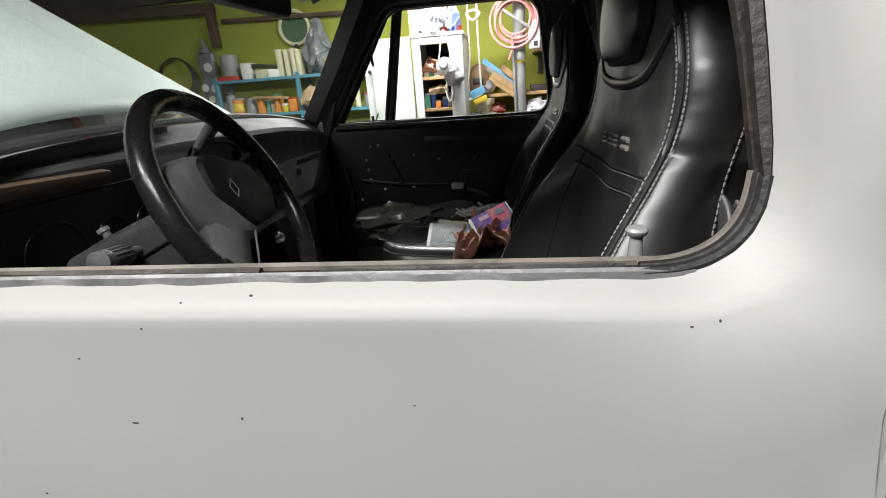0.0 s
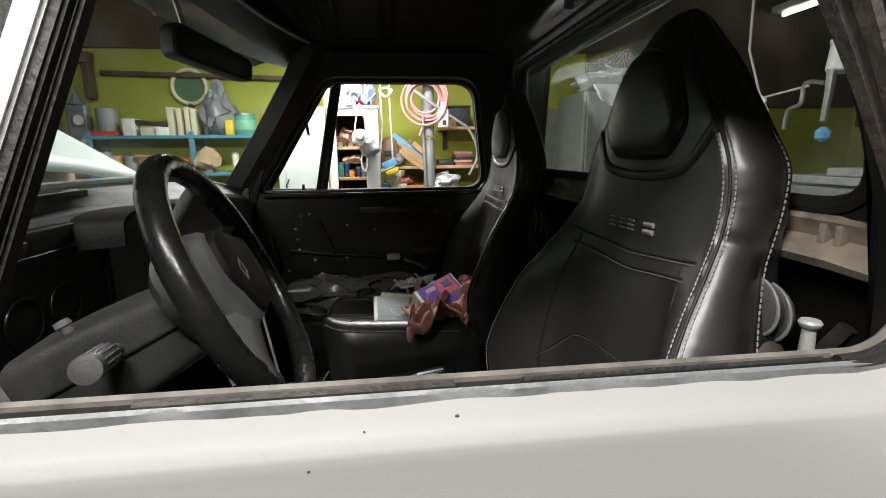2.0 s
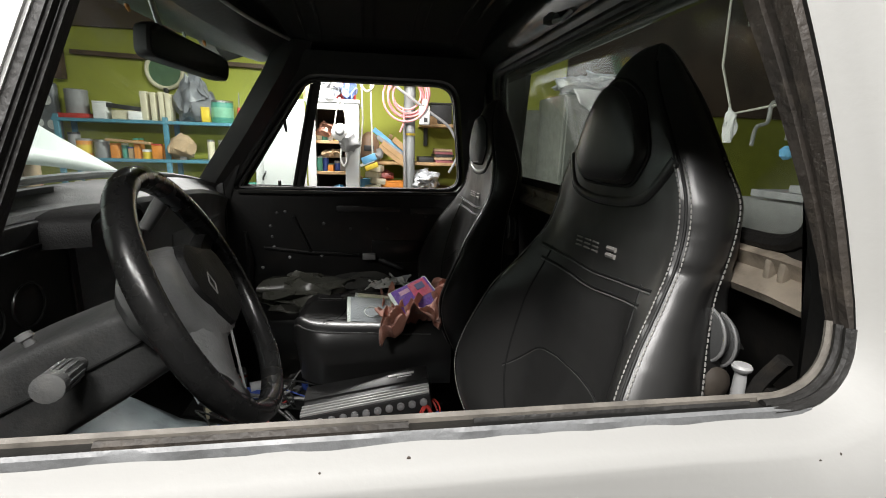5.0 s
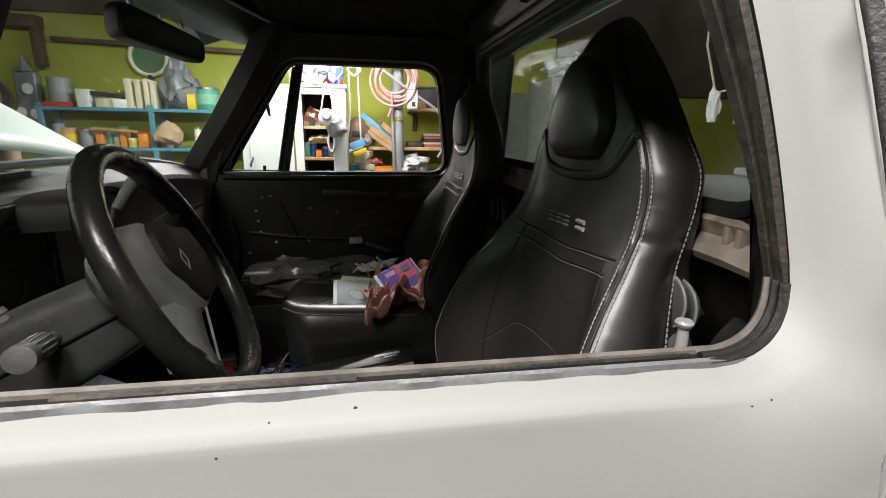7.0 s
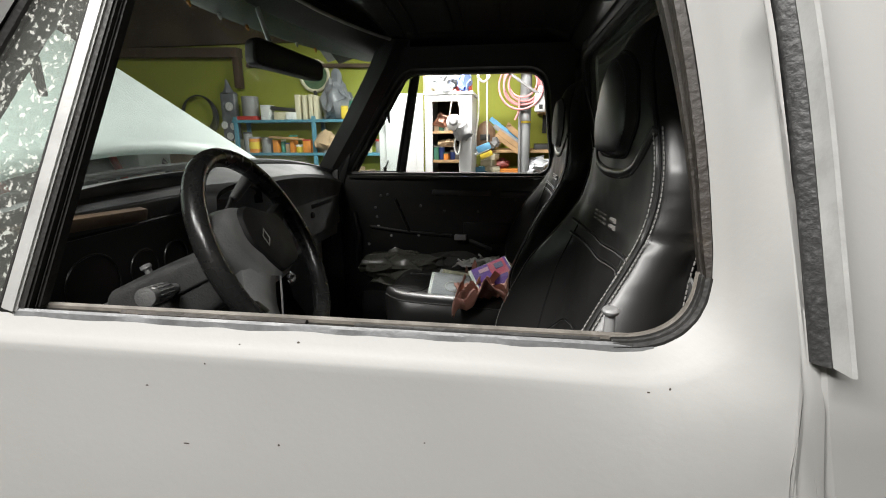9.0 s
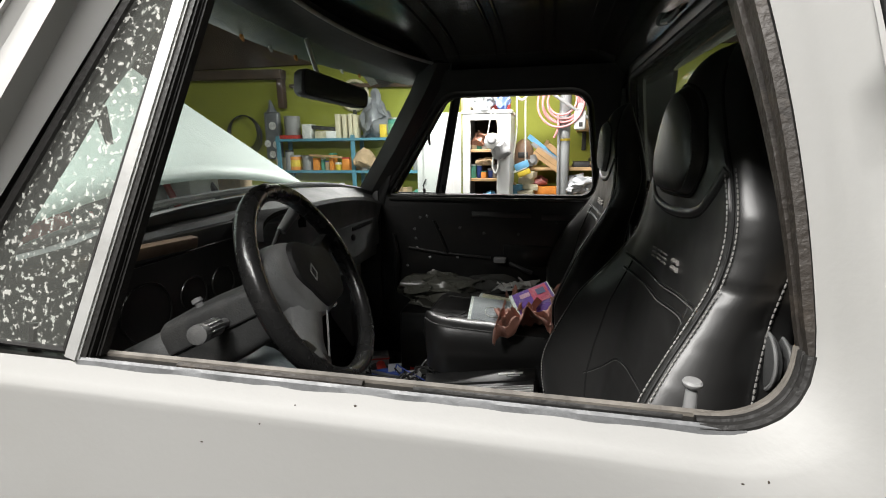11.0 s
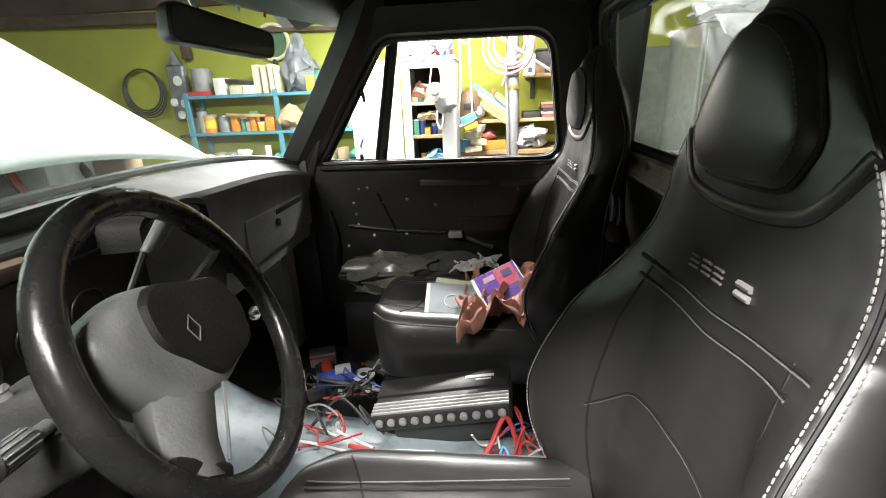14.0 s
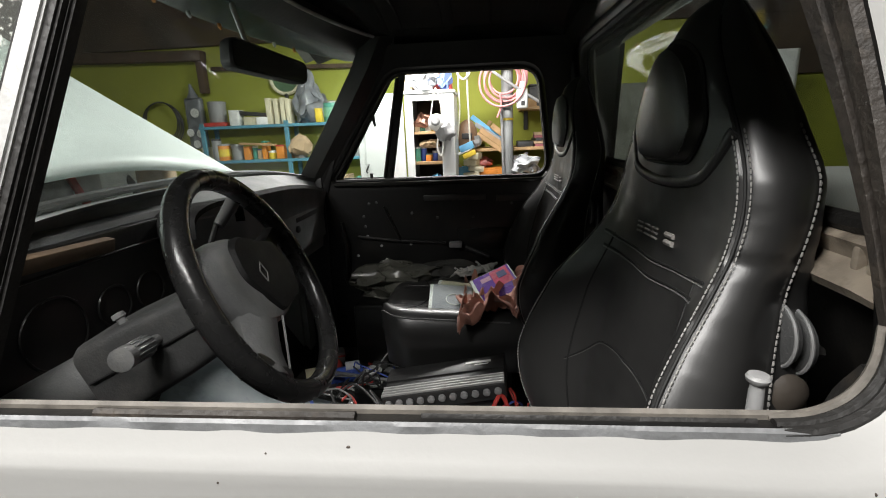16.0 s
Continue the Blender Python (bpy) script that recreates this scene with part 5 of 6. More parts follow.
def can(name, place, r, h, mat, lid, label, category="can", band=None):
    th = thing(name, place, label, category)
    part("body", lathe(bmesh.new(), [(r * 0.97, 0), (r, 0.004), (r, h - 0.006), (r * 0.96, h)], sides=20), mat, th)
    part("lid", lathe(bmesh.new(), [(r * 1.03, h - 0.008), (r * 1.03, h + 0.004), (r * 0.9, h + 0.007), (r * 0.85, h + 0.004)], sides=20), lid, th)
    if band:
        part("label_band", lathe(bmesh.new(), [(r * 1.012, h * 0.25), (r * 1.012, h * 0.72)], sides=20), band, th)
    return th


def carton(name, c, s, mat, label, rz=0.0, ry=0.0, category="box", lid=None):
    """A box standing with its base at c."""
    th = thing(name, c, label, category)
    th.rotation_euler = (0, radians(ry), radians(rz))
    part("body", B((0, 0, s[2] * 0.45), (s[0], s[1], s[2] * 0.9), bevel=min(s) * 0.06), mat, th)
    part("top", B((0, 0, s[2] * 0.95), (s[0] * 1.02, s[1] * 1.02, s[2] * 0.1), bevel=min(s) * 0.03), lid or mat, th)
    return th


def crumpled(name, c, s, mat, label, category, seed, sub=3, amount=0.25, sc=9.0, top=None):
    bm = bmesh.new()
    bmesh.ops.create_icosphere(bm, subdivisions=sub, radius=0.5)
    for v in bm.verts:
        q = noise.noise_vector(v.co * 3.2 + Vector((seed, 0, 0))) * amount + noise.noise_vector(v.co * sc + Vector((0, seed, 0))) * amount * 0.45
        v.co += q
        if top:
            f = max(0, v.co.z + 0.1)
            v.co.x *= 1 - top * f
            v.co.y *= 1 - top * f
        v.co = Vector((v.co.x * s[0], v.co.y * s[1], max(v.co.z, -0.5) * s[2]))
    lo = min(v.co.z for v in bm.verts)
    for v in bm.verts:
        v.co.z -= lo
    ob = prop(name, bm, mat, label, category)
    ob.location = c
    return ob


# blue shelf unit
def shelf_unit():
    th = thing("shelf_unit", (-1.50, 3.64, 0), "blue painted shelf unit against the green wall", "shelf")
    for x in (-0.565, 0.105, 0.90):
        for y in (-0.095, 0.095):
            part("post", B((x, y, 0.80), (0.032, 0.022, 1.60), bevel=0.003), BLUESHELF, th, smooth=False)
    for z in (0.35, 0.8, 1.08, 1.305, 1.565):
        part("board", B((0.165, 0, z), (1.51, 0.215, 0.022), bevel=0.003), BLUESHELF, th, smooth=False)
    return th


shelf_unit()
Z1, Z2, Z3 = 1.5765, 1.3165, 1.0915
can("bucket", (-1.965, 3.62, Z1 + 0.03), 0.066, 0.15, GREYP, GREYP, "dusty grey plastic bucket on the shelf", "bucket")
carton("red_tray", (-1.965, 3.62, Z1), (0.17, 0.15, 0.03), RED, "red plastic tray under a bucket", category="tray")
carton("white_carton", (-1.805, 3.60, Z1), (0.075, 0.1, 0.115), WHITEPL, "white carton on the shelf")
prop("folding_rule", B((-1.66, 3.6, Z1 + 0.082), (0.22, 0.05, 0.03), pose(0, 0, 0, 0, 6, 0), bevel=0.004), DARKP, "black folded tool on boxes", "tool")
carton("flat_box", (-1.66, 3.61, Z1), (0.14, 0.12, 0.06), CREAM, "cream flat cardboard box on the shelf")
carton("small_box", (-1.585, 3.58, Z1), (0.09, 0.07, 0.055), WHITEPL, "small white box on the shelf", 14)
for i, (x, h) in enumerate(((-1.525, 0.19), (-1.468, 0.185), (-1.415, 0.19), (-1.375, 0.18))):
    tagged(carton("cream_slab", (x, 3.60, Z1), (0.030 if i else 0.04, 0.09, h), CREAM, "cream slab stood on edge on the shelf", 0, 0, "slab"), group="cream slabs")
crumpled("plastic_bag", (-1.21, 3.60, Z1), (0.24, 0.16, 0.32), GREYBAG, "crumpled grey plastic bag on the shelf", "bag", 2.0, 4, 0.3, 8, 0.7)
can("paint_can", (-1.045, 3.62, Z1), 0.075, 0.145, TEAL, ALU, "green paint can with a pale band", band=plain("pale_green_label", (0.2, 0.45, 0.3)))
carton("yellow_box", (-1.135, 3.57, Z1), (0.05, 0.06, 0.10), YELLOW, "small yellow box beside the paint can")
sd = thing("screwdriver", (-0.925, 3.60, Z1), "screwdriver with a red handle standing upright", "tool")
part("handle", lathe(bmesh.new(), [(0.012, 0), (0.016, 0.02), (0.014, 0.09), (0.008, 0.11)], sides=10), RED, sd)
part("blade", T([(0, 0, 0.10), (0.004, 0, 0.21)], 0.004), ALU, sd)
# second level
can("glue_tin", (-1.95, 3.60, Z2), 0.052, 0.12, ORANGE, GREYP, "orange tin with a grey lid", band=YELLOW)
can("jar", (-1.99, 3.58, Z2), 0.035, 0.16, GREYP, DARKP, "dark jar on the shelf", "jar")
can("grey_tin", (-1.835, 3.60, Z2), 0.045, 0.115, GREYP, ALU, "grey metal tin on the shelf")
rs = random.Random(11)
pal = [YELLOW, TAN, CREAM, WHITEPL, GREYP, RED, DARKP, ORANGE, BLUE, TEAL]
x = -1.77
for i in range(9):
    w, h = rs.uniform(0.035, 0.075), rs.uniform(0.05, 0.14)
    m1, m2 = rs.choice(pal), rs.choice(pal)
    if i % 3 == 1:
        can("tin", (x + w / 2, 3.60, Z2), w / 2, h, m1, m2, "small tin on the crowded shelf")
    else:
        carton("small_carton", (x + w / 2, 3.60 + rs.uniform(-0.02, 0.03), Z2), (w * 0.9, 0.1, h), m1, "small carton on the crowded shelf", rs.uniform(-9, 9), lid=m2)
    x += w + 0.004
prop("wood_offcut", B((-1.64, 3.55, Z2 + 0.115), (0.28, 0.03, 0.018), pose(0, 0, 0, 0, 4, 3), bevel=0.002), PINE, "pale wood strip lying on the boxes", "wood")
crumpled("work_hat", (-1.31, 3.57, Z2), (0.19, 0.15, 0.17), TAN, "tan cloth hat with a soft brim", "hat", 6.0, 3, 0.18, 7, 0.4)
for i in range(6):
    w = rs.uniform(0.03, 0.055)
    can("glass_jar", (-1.13 + i * 0.085, 3.60, Z2), w * 0.6, rs.uniform(0.06, 0.15), rs.choice([GREYP, WHITEPL, TEAL, CREAM]), rs.choice([ALU, DARKP, RED]), "small jar on the shelf", "jar")
# third level: loose clutter
for i in range(16):
    xx = -2.0 + i * 0.095
    m1 = rs.choice(pal + [GREYP, WHITEPL, TAN])
    if i % 3 == 0:
        crumpled("rag", (xx, 3.58, Z3), (0.11, 0.11, rs.uniform(0.05, 0.12)), m1, "crumpled cloth in the shelf clutter", "rag", 20 + i, 2, 0.25)
    else:
        carton("loose_part", (xx, 3.58, Z3), (rs.uniform(0.04, 0.09), 0.09, rs.uniform(0.03, 0.13)), m1, "small workshop part on the shelf", rs.uniform(-25, 25), category="part")

# on the wall
th = thing("wall_mirror", (-1.443, 3.745, 1.925), "round wall mirror with a pale ring", "mirror")
part("ring", T([(0.118 * math.cos(a), -0.005, 0.118 * math.sin(a)) for a in [2 * math.pi * i / 36 for i in range(36)]], 0.014, 8, True), CREAM, th)
part("disc", lathe(bmesh.new(), [(0.11, 0), (0.11, 0.006)], Matrix.Translation((0, 0.008, 0)) @ pose(0, 0, 0, 90, 0, 0), 32), plain("green_tinted_mirror", (0.25, 0.42, 0.25), 0.1, 0.6), th)
part("stand", B((0, -0.01, -0.135), (0.03, 0.02, 0.04), bevel=0.004), DARKP, th)
prop("wall_batten", B((-1.35, 3.735, 2.0), (1.35, 0.04, 0.03), pose(0, 0, 0, 0, 1.5, 0), bevel=0.003), DARKWOOD, "dark wooden batten along the wall", "batten")
prop("beam", B((-2.80, 3.70, 2.13), (1.48, 0.09, 0.075), pose(0, 0, 0, 0, 1.5, 0), bevel=0.005), DARKWOOD, "old dark wooden beam on the wall", "beam")
prop("wooden_post", B((-2.09, 3.70, 1.98), (0.055, 0.06, 0.29), bevel=0.004), DARKWOOD, "short dark wooden post on the wall", "post")
for i in range(4):
    tagged(prop("cable_coil", T([(-2.51 + (0.135 + 0.012 * i) * math.cos(a) + 0.01 * i, 3.725 - 0.012 * i, 1.64 + (0.15 + 0.008 * i) * math.sin(a) - 0.01 * i) for a in [2 * math.pi * j / 32 for j in range(32)]], 0.006, 6, True), DARKP, "black cable coil hanging on the wall", "cable"), group="cable coils")
bagp = thing("hanging_bag", (-2.20, 3.70, 1.41), "grey patterned plastic bag hanging on a hook", "bag")
part("bag_body", crumple(B((0, 0, 0.2), (0.15, 0.05, 0.40), bevel=0.02, seg=4), 0.015, 9), GREYBAG, bagp)
part("bag_neck", T([(0, 0, 0.39), (0.0, 0, 0.44), (-0.01, 0, 0.50)], [0.05, 0.025, 0.008]), GREYBAG, bagp)
for (u, v, r) in ((0.02, 0.28, 0.035), (-0.04, 0.13, 0.03), (0.045, 0.12, 0.035), (0.0, 0.04, 0.03)):
    part("print_spot", lathe(bmesh.new(), [(r, 0), (r, 0.003)], Matrix.Translation((u, -0.036, v)) @ pose(0, 0, 0, 90, 0, 0), 18), WHITEPL, bagp)
carton("paper_parcel", (-2.10, 3.69, 1.30), (0.14, 0.06, 0.12), CREAM, "pale paper parcel on a bracket", category="parcel")
prop("bracket", B((-2.14, 3.71, 1.29), (0.24, 0.09, 0.018), bevel=0.003), DARKWOOD, "small dark wall bracket", "bracket")

# white wardrobe
def wardrobe():
    th = thing("wardrobe", (-0.24, 2.98, 0), "white lacquered wardrobe with an open front", "wardrobe")
    part("side_panel", B((-0.135, 0.2, 0.85), (0.022, 0.40, 1.70), bevel=0.003), WHITEP, th, smooth=False)
    part("side_panel", B((0.148, 0.2, 0.85), (0.022, 0.40, 1.70), bevel=0.003), WHITEP, th, smooth=False)
    part("stile", B((-0.122, -0.008, 0.85), (0.05, 0.016, 1.70), bevel=0.003), WHITEP, th, smooth=False)
    part("stile", B((0.118, -0.008, 0.85), (0.082, 0.016, 1.70), bevel=0.003), WHITEP, th, smooth=False)
    part("top_rail", B((-0.01, -0.008, 1.68), (0.175, 0.016, 0.04), bevel=0.003), WHITEP, th, smooth=False)
    part("top", B((0.006, 0.2, 1.711), (0.32, 0.44, 0.02), bevel=0.003), WHITEP, th, smooth=False)
    part("back_panel", B((0.006, 0.39, 0.85), (0.26, 0.012, 1.68)), DARKWOOD, th, smooth=False)
    for z in (0.4, 0.8, 1.06, 1.283, 1.47):
        part("shelf_board", B((0.006, 0.19, z), (0.26, 0.36, 0.018), bevel=0.002), PINE, th, smooth=False)
    d = part("door", B((-0.30, -0.03, 0.87), (0.29, 0.022, 1.68), pose(0, 0, 0, 0, 0, 4), bevel=0.004), WHITEP, th, "tall white door, swung open", False)
    part("door_panel", B((-0.30, -0.044, 0.95), (0.20, 0.008, 1.30), pose(0, 0, 0, 0, 0, 4), bevel=0.003), WHITEP, d, smooth=False)
    part("handle", T([(-0.40, -0.06, 1.24), (-0.40, -0.075, 1.25), (-0.385, -0.075, 1.28), (-0.385, -0.06, 1.29)], 0.005), DARKP, d)
    part("knob", lathe(bmesh.new(), [(0.006, 0), (0.012, 0.01), (0.008, 0.02)], Matrix.Translation((-0.41, -0.05, 1.53)) @ pose(0, 0, 0, 90, 0, 0), 10), DARKP, d)
    return th


wardrobe()
for z, n in ((1.292, 5), (1.479, 5), (1.069, 5)):
    for i in range(n):
        xx = -0.325 + i * 0.036
        m1, m2 = rs.choice(pal + [WHITEPL, TAN]), rs.choice(pal)
        h = rs.uniform(0.04, 0.11)
        if i % 2:
            can("jar", (xx, 3.04 + rs.uniform(0, 0.04), z), 0.019, h, m1, m2, "small jar inside the wardrobe", "jar")
        else:
            carton("small_carton", (xx, 3.05 + rs.uniform(0, 0.04), z), (0.033, 0.06, h), m1, "small carton inside the wardrobe", rs.uniform(-12, 12), lid=m2)
crumpled("work_gloves", (-0.25, 3.03, 1.375), (0.12, 0.07, 0.05), TAN, "worn work gloves on small boxes", "gloves", 3.3, 3, 0.3)
crumpled("rag", (-0.22, 3.03, 1.069), (0.12, 0.09, 0.13), SKYBLUE, "blue-grey rag inside the wardrobe", "rag", 8.3, 3, 0.3)
crumpled("cable_bundle", (-0.28, 3.03, 1.50), (0.10, 0.07, 0.08), plain("rusty_wire", (0.3, 0.14, 0.09)), "tangled brown cable bundle", "cable", 9.1, 3, 0.4, 14)
# respirator hanging from the wardrobe
rp = thing("respirator_mask", (-0.19, 2.93, 1.53), "white respirator mask hanging on straps", "mask")
part("cup", lathe(bmesh.new(), [(0.012, 0.045), (0.035, 0.035), (0.05, 0.01), (0.052, -0.005)], pose(0, 0, 0, 80, 0, 0), 20), WHITEPL, rp)
part("filter", lathe(bmesh.new(), [(0.028, 0.03), (0.03, 0.05), (0.02, 0.058)], pose(0, 0, 0, 80, 0, 0), 16), GREYP, rp)
part("strap", T(smooth_path([(-0.04, 0.01, 0), (-0.02, 0.02, 0.12), (0.0, 0.03, 0.20), (0.03, 0.02, 0.1), (0.04, 0.01, 0)], 5), 0.004), ROPE, rp)
crumpled("dust_hood", (-0.135, 2.93, 1.415), (0.11, 0.07, 0.12), GREYP, "grey cloth hood hanging on the wardrobe", "hood", 4.4, 3, 0.2)
prop("hanging_tube", T(smooth_path([(-0.18, 2.95, 1.45), (-0.19, 2.945, 1.38), (-0.17, 2.94, 1.33), (-0.15, 2.945, 1.38), (-0.155, 2.95, 1.43)], 5), 0.006), WHITEPL, "thin white tube loop hanging down", "tube")
# on top of the wardrobe
carton("cream_box", (-0.37, 3.10, 1.722), (0.05, 0.12, 0.12), CREAM, "cream cardboard box on the wardrobe")
crumpled("plastic_bag", (-0.265, 3.02, 1.722), (0.17, 0.12, 0.15), BAG, "clear crumpled plastic bag on the wardrobe", "bag", 12.0, 4, 0.32, 9)
crumpled("plastic_bag", (-0.135, 3.02, 1.722), (0.08, 0.08, 0.13), plain("blue_white_plastic", (0.2, 0.28, 0.6), 0.3), "blue and white plastic bag on the wardrobe", "bag", 14.0, 3, 0.35, 9)
carton("red_box", (-0.16, 3.14, 1.722), (0.12, 0.12, 0.06), RED, "red box on the wardrobe")
carton("dark_box", (-0.3, 3.2, 1.722), (0.25, 0.16, 0.18), TAN, "brown cardboard box on the wardrobe")

# bench, shelf and clutter beside the wardrobe
def wall_shelf(name, x0, x1, y0, y1, z, label):
    th = thing(name, ((x0 + x1) / 2, (y0 + y1) / 2, z), label, "shelf")
    part("board", B((0, 0, -0.011), (x1 - x0, y1 - y0, 0.022), bevel=0.003), PINE, th, smooth=False)
    for x in (x0 + 0.06, x1 - 0.06):
        part("support", B((x - (x0 + x1) / 2, (y1 - y0) / 2 - 0.012, -0.09), (0.03, 0.022, 0.14), bevel=0.003), DARKP, th, smooth=False)
    return th


wall_shelf("wall_shelf", -0.04, 0.95, 3.40, 3.76, 1.345, "pine wall shelf full of odds and ends")
wall_shelf("wall_shelf", 0.36, 0.95, 3.45, 3.76, 1.62, "short pine wall shelf")
bench = thing("workbench", (0.40, 3.55, 0), "plain wooden workbench below the shelf", "bench")
part("benchtop", B((0, 0, 1.135), (1.0, 0.42, 0.03), bevel=0.004), PINE, bench, smooth=False)
for sx in (-0.45, 0.45):
    for sy in (-0.17, 0.17):
        part("leg", B((sx, sy, 0.56), (0.06, 0.05, 1.12), bevel=0.004), PINE, bench, smooth=False)
pp = thing("drain_pipe", (0.262, 3.36, 0), "grey plastic pipe running up to the ceiling", "pipe")
part("pipe", T([(0, 0, 0), (-0.003, 0, 2.7)], 0.040, 18), GREYPIPE, pp)
part("thin_pipe", T([(-0.010, -0.052, 0.4), (-0.042, -0.05, 1.60), (-0.047, -0.05, 1.68)], 0.010, 10), GREYP, pp)
part("collar", T([(0, 0, 1.53), (0, 0, 1.545)], 0.042, 18), YELLOW, pp)
for i in range(6):
    r = 0.095 + 0.011 * i
    cx, cz = 0.235 + 0.012 * math.sin(i * 2.1), 1.785 + 0.014 * math.cos(i * 1.7)
    tagged(prop("hose_coil", T([(cx + r * math.cos(a), 3.29 - 0.006 * i + 0.02 * math.sin(a + i), cz + r * 1.05 * math.sin(a)) for a in [2 * math.pi * j / 30 for j in range(30)]], 0.0075, 8, True), PINK, "pink rubber hose coil hanging on the pipe", "hose"), group="hose coils")
prop("hose_tail", T(smooth_path([(0.21, 3.27, 1.70), (0.215, 3.265, 1.62), (0.19, 3.27, 1.55)], 5), 0.0075), PINK, "loose pink hose end hanging down", "hose")
prop("grey_hose", T(smooth_path([(0.14, 3.28, 1.86), (0.25, 3.26, 1.78), (0.40, 3.26, 1.68), (0.54, 3.28, 1.58), (0.60, 3.3, 1.42), (0.54, 3.3, 1.28)], 6), 0.010), GREYP, "grey flexible hose looping down", "hose")
jug = thing("white_bottle", (0.355, 3.265, 1.60), "white plastic bottle tied to the pipe", "bottle")
part("body", B((0, 0, 0.065), (0.075, 0.035, 0.13), bevel=0.014, seg=3), WHITEPL, jug)
part("neck", T([(0, 0, 0.13), (0.002, 0, 0.17)], [0.022, 0.014], 12), WHITEPL, jug)
part("label_print", B((0.004, -0.019, 0.035), (0.025, 0.002, 0.03)), DARKP, jug)
for xa, xb in ((-0.065, -0.085), (-0.006, 0.004)):
    tagged(prop("rope", T(smooth_path([(xa, 3.25, 2.66), (xa, 3.25, 1.83), (xa + 0.004, 3.25, 1.6), (xb, 3.25, 1.39)], 6), 0.006), ROPE, "pale rope hanging from the ceiling", "rope"), group="ropes")
prop("rope_knot", T(smooth_path([(-0.07, 3.25, 1.84), (-0.03, 3.235, 1.80), (0.01, 3.25, 1.84), (-0.03, 3.265, 1.86)], 5, True), 0.008, 8, True), ROPE, "pale rope knot tying two ropes", "rope")
pk = thing("hanging_pack", (-0.02, 3.23, 1.29), "blue and yellow packet hanging on a rope", "packet")
mm = pose(0, 0, 0, 0, -22, 0)
part("blue_face", B((0, 0, 0.075), (0.10, 0.03, 0.05), mm, bevel=0.006), SKYBLUE, pk)
part("white_band", B((-0.012, 0, 0.048), (0.10, 0.028, 0.018), mm, bevel=0.003), WHITEPL, pk)
part("yellow_face", B((0.018, 0, 0.025), (0.09, 0.03, 0.035), mm, bevel=0.006), YELLOW, pk)
hl = thing("welding_mask", (-0.02, 3.42, 1.345), "dark welding mask on the wall shelf", "mask")
part("shell", crumple(lathe(bmesh.new(), [(0.06, 0), (0.075, 0.06), (0.07, 0.13), (0.045, 0.18), (0.01, 0.20)], sides=18), 0.006, 8), plain("brown_leather", (0.2, 0.12, 0.07)), hl)
part("eyepiece", B((0.0, -0.07, 0.09), (0.07, 0.02, 0.04), bevel=0.006), DARKP, hl)
crumpled("dust_cloth", (0.03, 3.40, 1.345), (0.09, 0.08, 0.10), GREYP, "grey cloth on the wall shelf", "rag", 31.0, 3, 0.3)
for i, (c, s, r, mt) in enumerate((((0.13, 3.45, 1.475), (0.30, 0.03, 0.035), 38, SKYBLUE), ((0.15, 3.44, 1.44), (0.27, 0.05, 0.03), 34, GREYP), ((0.17, 3.43, 1.405), (0.24, 0.05, 0.035), 36, PINE), ((0.14, 3.42, 1.385), (0.22, 0.05, 0.03), 36, PINE), ((0.21, 3.44, 1.455), (0.15, 0.05, 0.04), 40, PINE), ((0.10, 3.70, 1.44), (0.22, 0.025, 0.03), -62, PINE))):
    tagged(prop("board_offcut", B(c, s, pose(0, 0, 0, 0, r, 0), bevel=0.003), mt, "board offcut leaning on the wall shelf" if mt is PINE else "painted board offcut leaning on the shelf", "board", smooth=False), group="board offcuts")
for i in range(5):
    carton("book", (0.52, 3.50, 1.345 + i * 0.020), (0.13, 0.18, 0.018), (plain("maroon_cover", (0.28, 0.09, 0.1)), TAN, DARKP)[i % 3], "old maroon book in a pile", rs.uniform(-5, 5), category="book")
carton("dark_case", (0.39, 3.50, 1.345), (0.11, 0.16, 0.04), DARKP, "flat dark case on the wall shelf")
carton("dark_speaker", (0.50, 3.56, 1.62), (0.16, 0.16, 0.15), DARKP, "dark box on the short shelf")
carton("wood_block", (0.42, 3.52, 1.62), (0.10, 0.1, 0.055), PINE, "pine block on the short shelf", 12, category="block")
crumpled("white_bag", (0.37, 3.42, 1.15), (0.20, 0.16, 0.14), BAG, "white crumpled plastic bag on the workbench", "bag", 17.0, 4, 0.3, 8)
for i in range(4):
    carton("cream_cup", (0.01 + 0.022 * (i % 2), 3.33, 1.15 + i * 0.043), (0.11 - 0.01 * i, 0.09, 0.04), CREAM, "cream plastic tub stacked on the bench", rs.uniform(-20, 20), rs.uniform(-8, 8), "tub")
carton("blue_tub", (-0.055, 3.36, 1.15), (0.09, 0.09, 0.075), SKYBLUE, "light blue plastic tub on the workbench", 10, category="tub")
prop("tan_stick", B((-0.12, 3.33, 1.20), (0.13, 0.02, 0.025), pose(0, 0, 0, 0, -35, 0), bevel=0.003), PINE, "pale wooden stick leaning on a tub", "stick")
carton("orange_case", (0.15, 3.46, 1.15), (0.16, 0.16, 0.055), ORANGE, "orange flat case on the workbench", category="case")
crumpled("red_cloth", (0.10, 3.48, 1.205), (0.11, 0.09, 0.07), plain("dull_red_cloth", (0.3, 0.08, 0.07)), "dull red cloth on the bench", "rag", 40.0, 3, 0.3)

